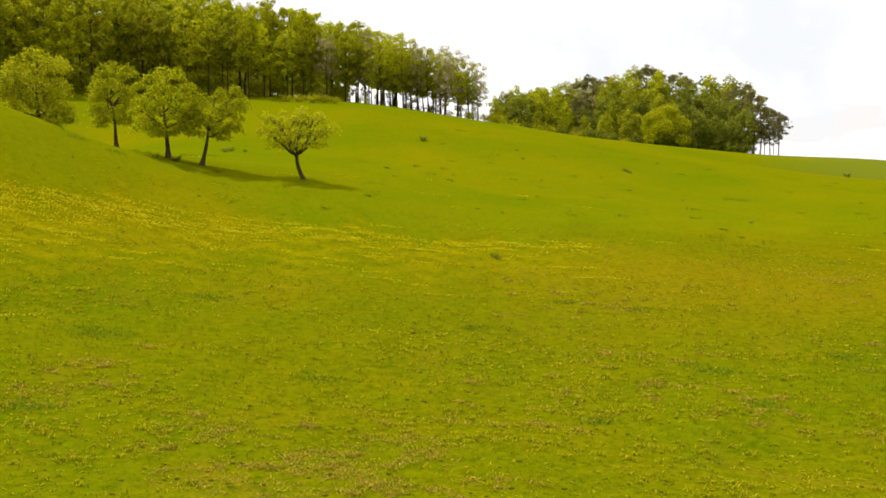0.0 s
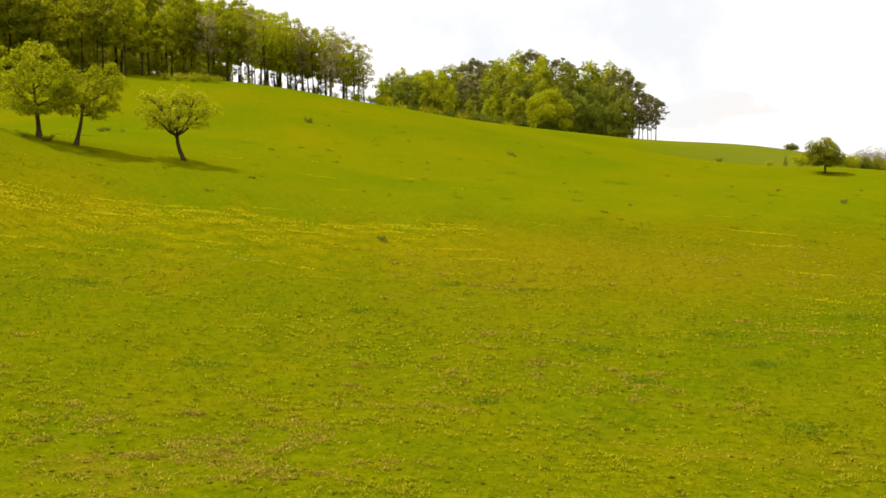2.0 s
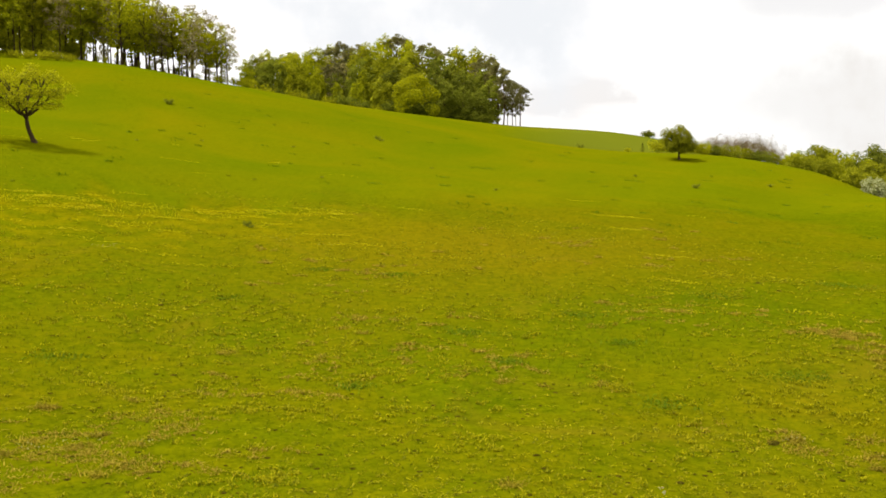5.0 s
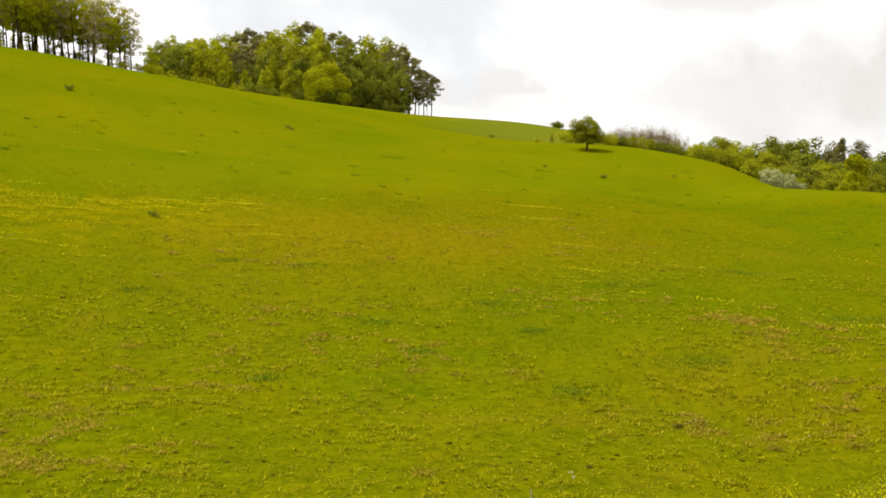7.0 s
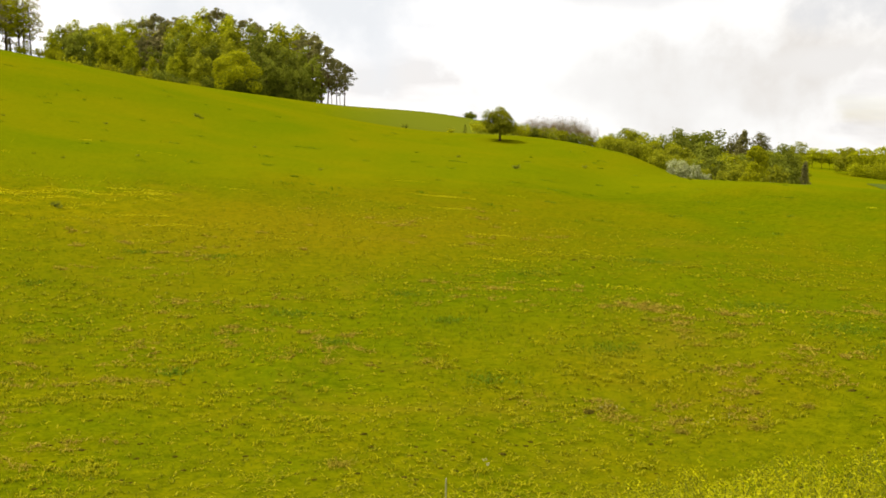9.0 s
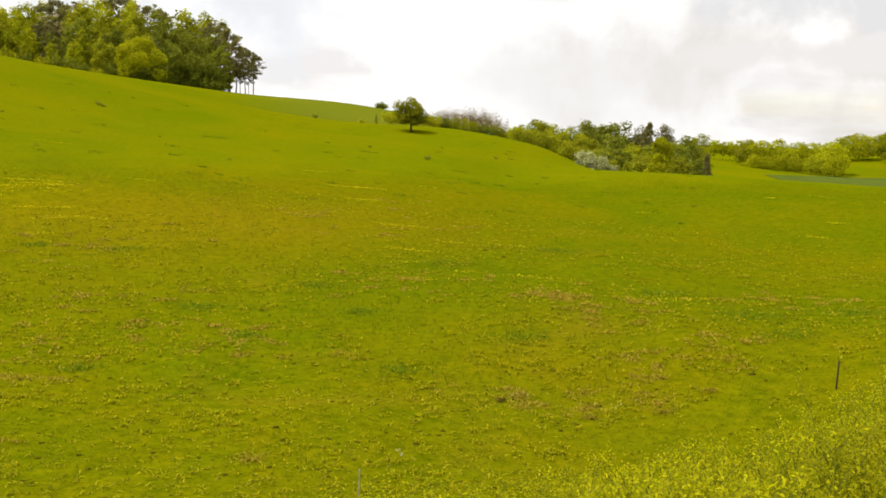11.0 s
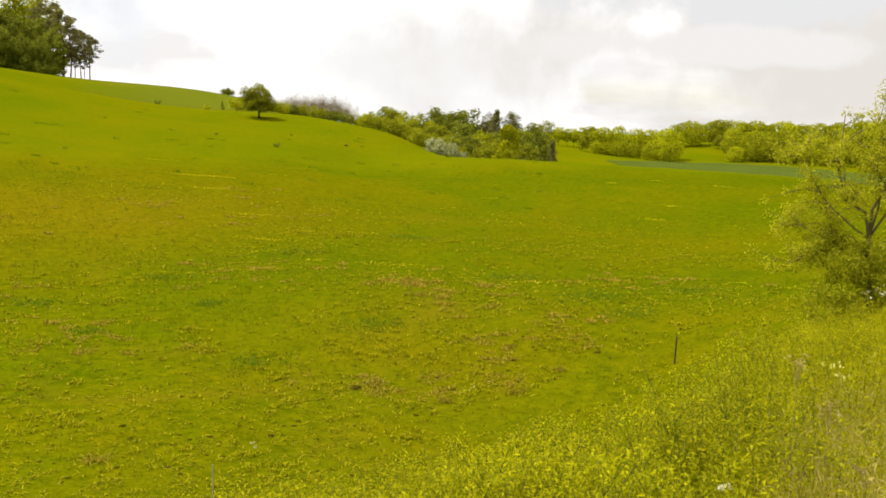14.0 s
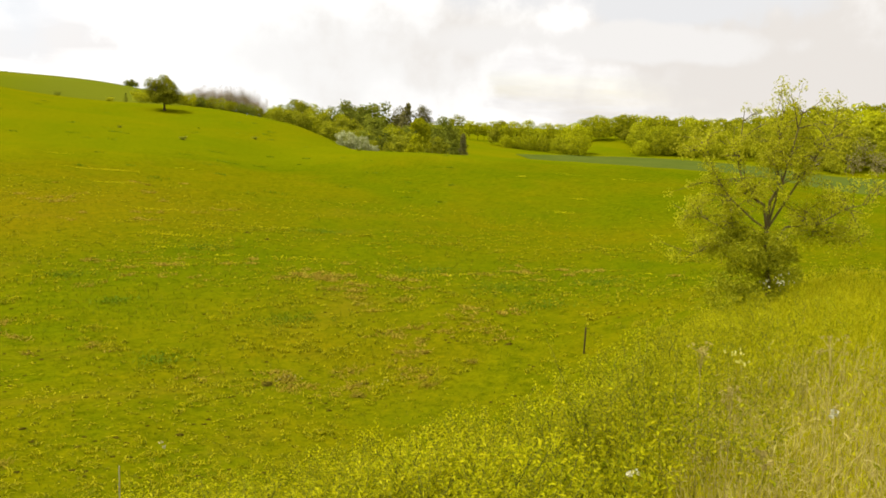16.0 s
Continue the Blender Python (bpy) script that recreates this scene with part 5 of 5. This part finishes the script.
for b, dist, wide, n in ((25.5, 75.2, 1.0, 240), (26.3, 68.0, 1.2, 130), (29.2, 48.5, 0.9, 120), (-22.0, 52.7, 0.5, 90), (-13.8, 55.5, 0.5, 60), (-6.8, 54.4, 0.6, 90), (-21.7, 61.0, 1.6, 320), (-8.3, 62.7, 1.4, 160), (-1.5, 55.5, 0.4, 50)):
    cx, cy, _z = at(b, dist)
    t, u, w = radians(b), rng.normal(0, wide, n), rng.normal(0, 0.2, n)
    fx.append(cx + u * math.cos(t) + w * math.sin(t))
    fy.append(cy - u * math.sin(t) + w * math.cos(t))
petals("dandelions", np.concatenate(fx), np.concatenate(fy), 0.066, 0.07, YELLOW, "yellow dandelions scattered over the pasture")
x, y = sector(rng, 420, -29, 72, 16, 60, 1.2)
petals("buttercups", x, y, 0.045, 0.1, YELLOW, "small yellow buttercups in the grass")
fx, fy = [], []
for b, dist, rad, n in ((-4.9, 50.5, 0.5, 24), (-4.4, 49.5, 0.4, 18), (8.3, 54, 0.5, 22), (5.2, 55, 0.5, 14), (35.7, 24.6, 0.22, 30), (42, 24.5, 0.3, 20), (-6.4, 22, 0.3, 20), (-3, 21.3, 0.2, 14), (-8.8, 21.8, 0.25, 16)):
    cx, cy, _ = at(b, dist)
    fx.append(cx + rng.normal(0, rad, n))
    fy.append(cy + rng.normal(0, rad * 0.6, n))
petals("daisies", np.concatenate(fx), np.concatenate(fy), 0.04, 0.05, DAISY, "pale daisies in small patches of the pasture")


def clods(name, x, y, size, label):
    """Lumps of dark trodden soil."""
    V, F = [], []
    for cx, cy in zip(x, y):
        cz, s, k0 = float(ground(cx, cy)[0]), size * rng.uniform(0.5, 1.4), len(V)
        n = 7
        for lev, (rr, h) in enumerate(((1.0, -0.05), (0.85, 0.18), (0.4, 0.3))):
            for k in range(n):
                a = 6.283 * k / n + 0.3 * lev
                j = rr * s * rng.uniform(0.7, 1.2)
                V.append((cx + j * math.cos(a), cy + 0.8 * j * math.sin(a), cz + h * s * rng.uniform(0.7, 1.2)))
        for lev in range(2):
            for k in range(n):
                a, b = k0 + lev * n + k, k0 + lev * n + (k + 1) % n
                F.append((a, b, b + n, a + n))
        F.append(tuple(range(k0 + 2 * n, k0 + 3 * n)))
    return V, F


x, y = sector(rng, 900, -29, 70, 17, 62, 1.3)
worn = rng.choice(len(px), 420)
x, y = np.concatenate([x, px[worn] + rng.normal(0, 0.25, 420)]), np.concatenate([y, py[worn] + rng.normal(0, 0.2, 420)])
V, F = clods("soil_clods", x, y, 0.055, "")
stuff("soil_clods", V, F, SOIL, "small dark clods of trodden soil and dung", "soil")
for i, (b, dist, s) in enumerate(((-1.2, 27.9, 0.09), (-11.7, 26.4, 0.09), (34.7, 24.1, 0.15), (49.6, 28.0, 0.11), (50.4, 27.5, 0.13), (32.7, 23.1, 0.08), (20.8, 20.5, 0.10), (29.5, 20.0, 0.10), (4.7, 33.1, 0.10), (-1.9, 38.4, 0.14), (33.5, 50.0, 0.20), (34.7, 48.0, 0.16), (38.5, 22.0, 0.09), (31.2, 21.2, 0.08), (30.0, 36.0, 0.12))):
    cx, cy, _ = at(b, dist)
    V, F = clods("dung_heap", [cx], [cy], s, "")
    ob = new("dung_heap", mesh_of("dung_heap", V, F, SOIL, True))
    tagged(ob, "dark dried cow pat lying in the grass", "dung", "cow pats in the pasture")


BLEACHED = leaf_material("bleached_blade", (0.16, 0.125, 0.004), (0.38, 0.30, 0.02), 0.4)
for b, dist, size in ((-8.3, 24.7, 0.30), (-5.4, 22.3, 0.28), (-9.1, 22.2, 0.34), (-6.6, 21.6, 0.30), (-14.7, 25.5, 0.26), (-3.3, 21.2, 0.22), (-10.6, 21.3, 0.28), (-16.3, 22.8, 0.24), (-3.5, 25.2, 0.20), (-5.6, 19.4, 0.25), (1.7, 30.4, 0.25), (35.8, 24.6, 0.30), (38.6, 34.7, 0.42), (40.1, 33.5, 0.40), (43.0, 33.1, 0.42), (41.1, 31.7, 0.30), (47.3, 26.2, 0.22), (44.7, 24.2, 0.24), (40.3, 23.4, 0.22), (19.3, 18.3, 0.30)):
    cx, cy, cz = at(b, dist)
    n = int(330 * size)
    x, y = cx + rng.normal(0, size * 0.5, n), cy + rng.normal(0, size * 0.4, n)
    v, f = blades(rng, x, y, 0.13, 0.018, 2.2)
    ob = new("dead_tussock", mesh_of("dead_tussock", v - np.array((cx, cy, cz)), f, BLEACHED))
    ob.matrix_world = pose(cx, cy, cz)
    tagged(ob, "flattened tussock of bleached dead grass in the pasture", "dead grass", "dead tussocks in the pasture")


# ---- single flowers and seed heads on the bank ----
def stem_to(bearing, dist, up, r=0.004, bend=0.05):
    """A thin stalk from the ground to a point seen that many degrees up; its strand and tip, from the root."""
    x, y, z = at(bearing, dist)
    h = max(0.2, EYE + dist * math.tan(radians(up)) - z)
    tip = Vector((bend, 0.3 * bend, h))
    return (x, y, z), ([(0, 0, -0.02), (0.1 * bend, 0, 0.5 * h), tuple(tip)], [r, r * 0.8, r * 0.5]), tip


def flowering_stalk(name, bearing, dist, up, petal, count, spread, size, mat, label, stalk_mat, slim=0.9):
    root = tagged(new(name), label, "flower")
    place, strand, tip = stem_to(bearing, dist, up)
    strands, c = [strand], []
    g = np.random.default_rng(int(bearing * 100))
    for k in range(count):
        p = tip + Vector((g.normal() * spread, g.normal() * spread * 0.7, g.uniform(-1.4, 0.6) * spread))
        q = Vector(strand[0][1]).lerp(tip, g.uniform(0.6, 0.95))
        strands.append(([q, q.lerp(p, 0.6), p], [0.002, 0.0015, 0.001]))
        for _ in range(petal):
            c.append(p + Vector(g.normal(size=3)) * size * 0.35)
    V, F = tubes(strands, 4)
    part_of("stalk", mesh_of("stalk", V, F, stalk_mat), root)
    v, f = leaves(g, np.array([tuple(p) for p in c]), size, slim)
    tagged(part_of("head", mesh_of("head", v, f, mat), root), kind="stuff")
    root.matrix_world = pose(*place)
    return root


flowering_stalk("mustard_flower", 63.2, 6.4, -12.9, 4, 9, 0.055, 0.018, PRIMROSE, "wild mustard with pale yellow flowers on the bank", TALL)
flowering_stalk("mustard_flower", 62.4, 6.8, -12.85, 4, 1, 0.01, 0.02, PRIMROSE, "wild mustard with a single pale yellow flower", TALL)
flowering_stalk("dry_umbel", 61.1, 6.9, -12.7, 10, 14, 0.055, 0.02, STRAW, "dried brown umbel of cow parsley", STRAW, 0.4)
flowering_stalk("dry_umbel", 63.0, 5.6, -15.0, 10, 12, 0.05, 0.02, STRAW, "dried brown umbel of cow parsley", STRAW, 0.4)
flowering_stalk("dry_umbel", 68.3, 6.0, -11.6, 10, 12, 0.06, 0.02, STRAW, "dried brown umbel of cow parsley", STRAW, 0.4)
flowering_stalk("white_campion", 57.3, 5.6, -20.2, 6, 3, 0.03, 0.026, WHITE, "white campion flower among the shrubs", TALL)
flowering_stalk("white_campion", 68.8, 5.0, -15.5, 5, 2, 0.03, 0.024, WHITE, "white campion flower in the dry grass", TALL)
flowering_stalk("white_campion", 65.0, 5.0, -18.5, 7, 4, 0.045, 0.035, STRAW, "withered pale flower head in the grass", STRAW)
flowering_stalk("white_campion", 28.2, 9.0, -19.0, 5, 2, 0.02, 0.024, WHITE, "white campion flower above the shrubs", TALL)


def litter(name, bearing, dist, up, n, spread, size):
    """Loose bleached leaves and stalks caught in the grass."""
    g = np.random.default_rng(int(bearing * 10))
    x, y, z = at(bearing, dist)
    h = EYE + dist * math.tan(radians(up)) - z
    c = np.column_stack([g.normal(0, spread, n), g.normal(0, spread, n), np.abs(g.normal(h * 0.6, h * 0.25, n))])
    v, f = leaves(g, c, size, 0.045)
    ob = new(name, mesh_of(name, v, f, STRAW))
    ob.matrix_world = pose(x, y, z)
    return tagged(ob, "tangle of bleached dead grass on the bank", "dead grass", kind="stuff")


for b, dist, up in ((65.0, 5.0, -18.6), (64.0, 6.0, -15.6), (66.5, 5.6, -16.4), (68.5, 5.4, -15.6), (70.4, 5.0, -16.5), (67.2, 7.0, -12.8), (69.5, 6.6, -12.6), (62.5, 6.6, -15.5), (71.5, 4.6, -19.0), (66.8, 4.7, -19.6)):
    litter("dead_grass", b, dist, up, 230, 0.18, 0.08)
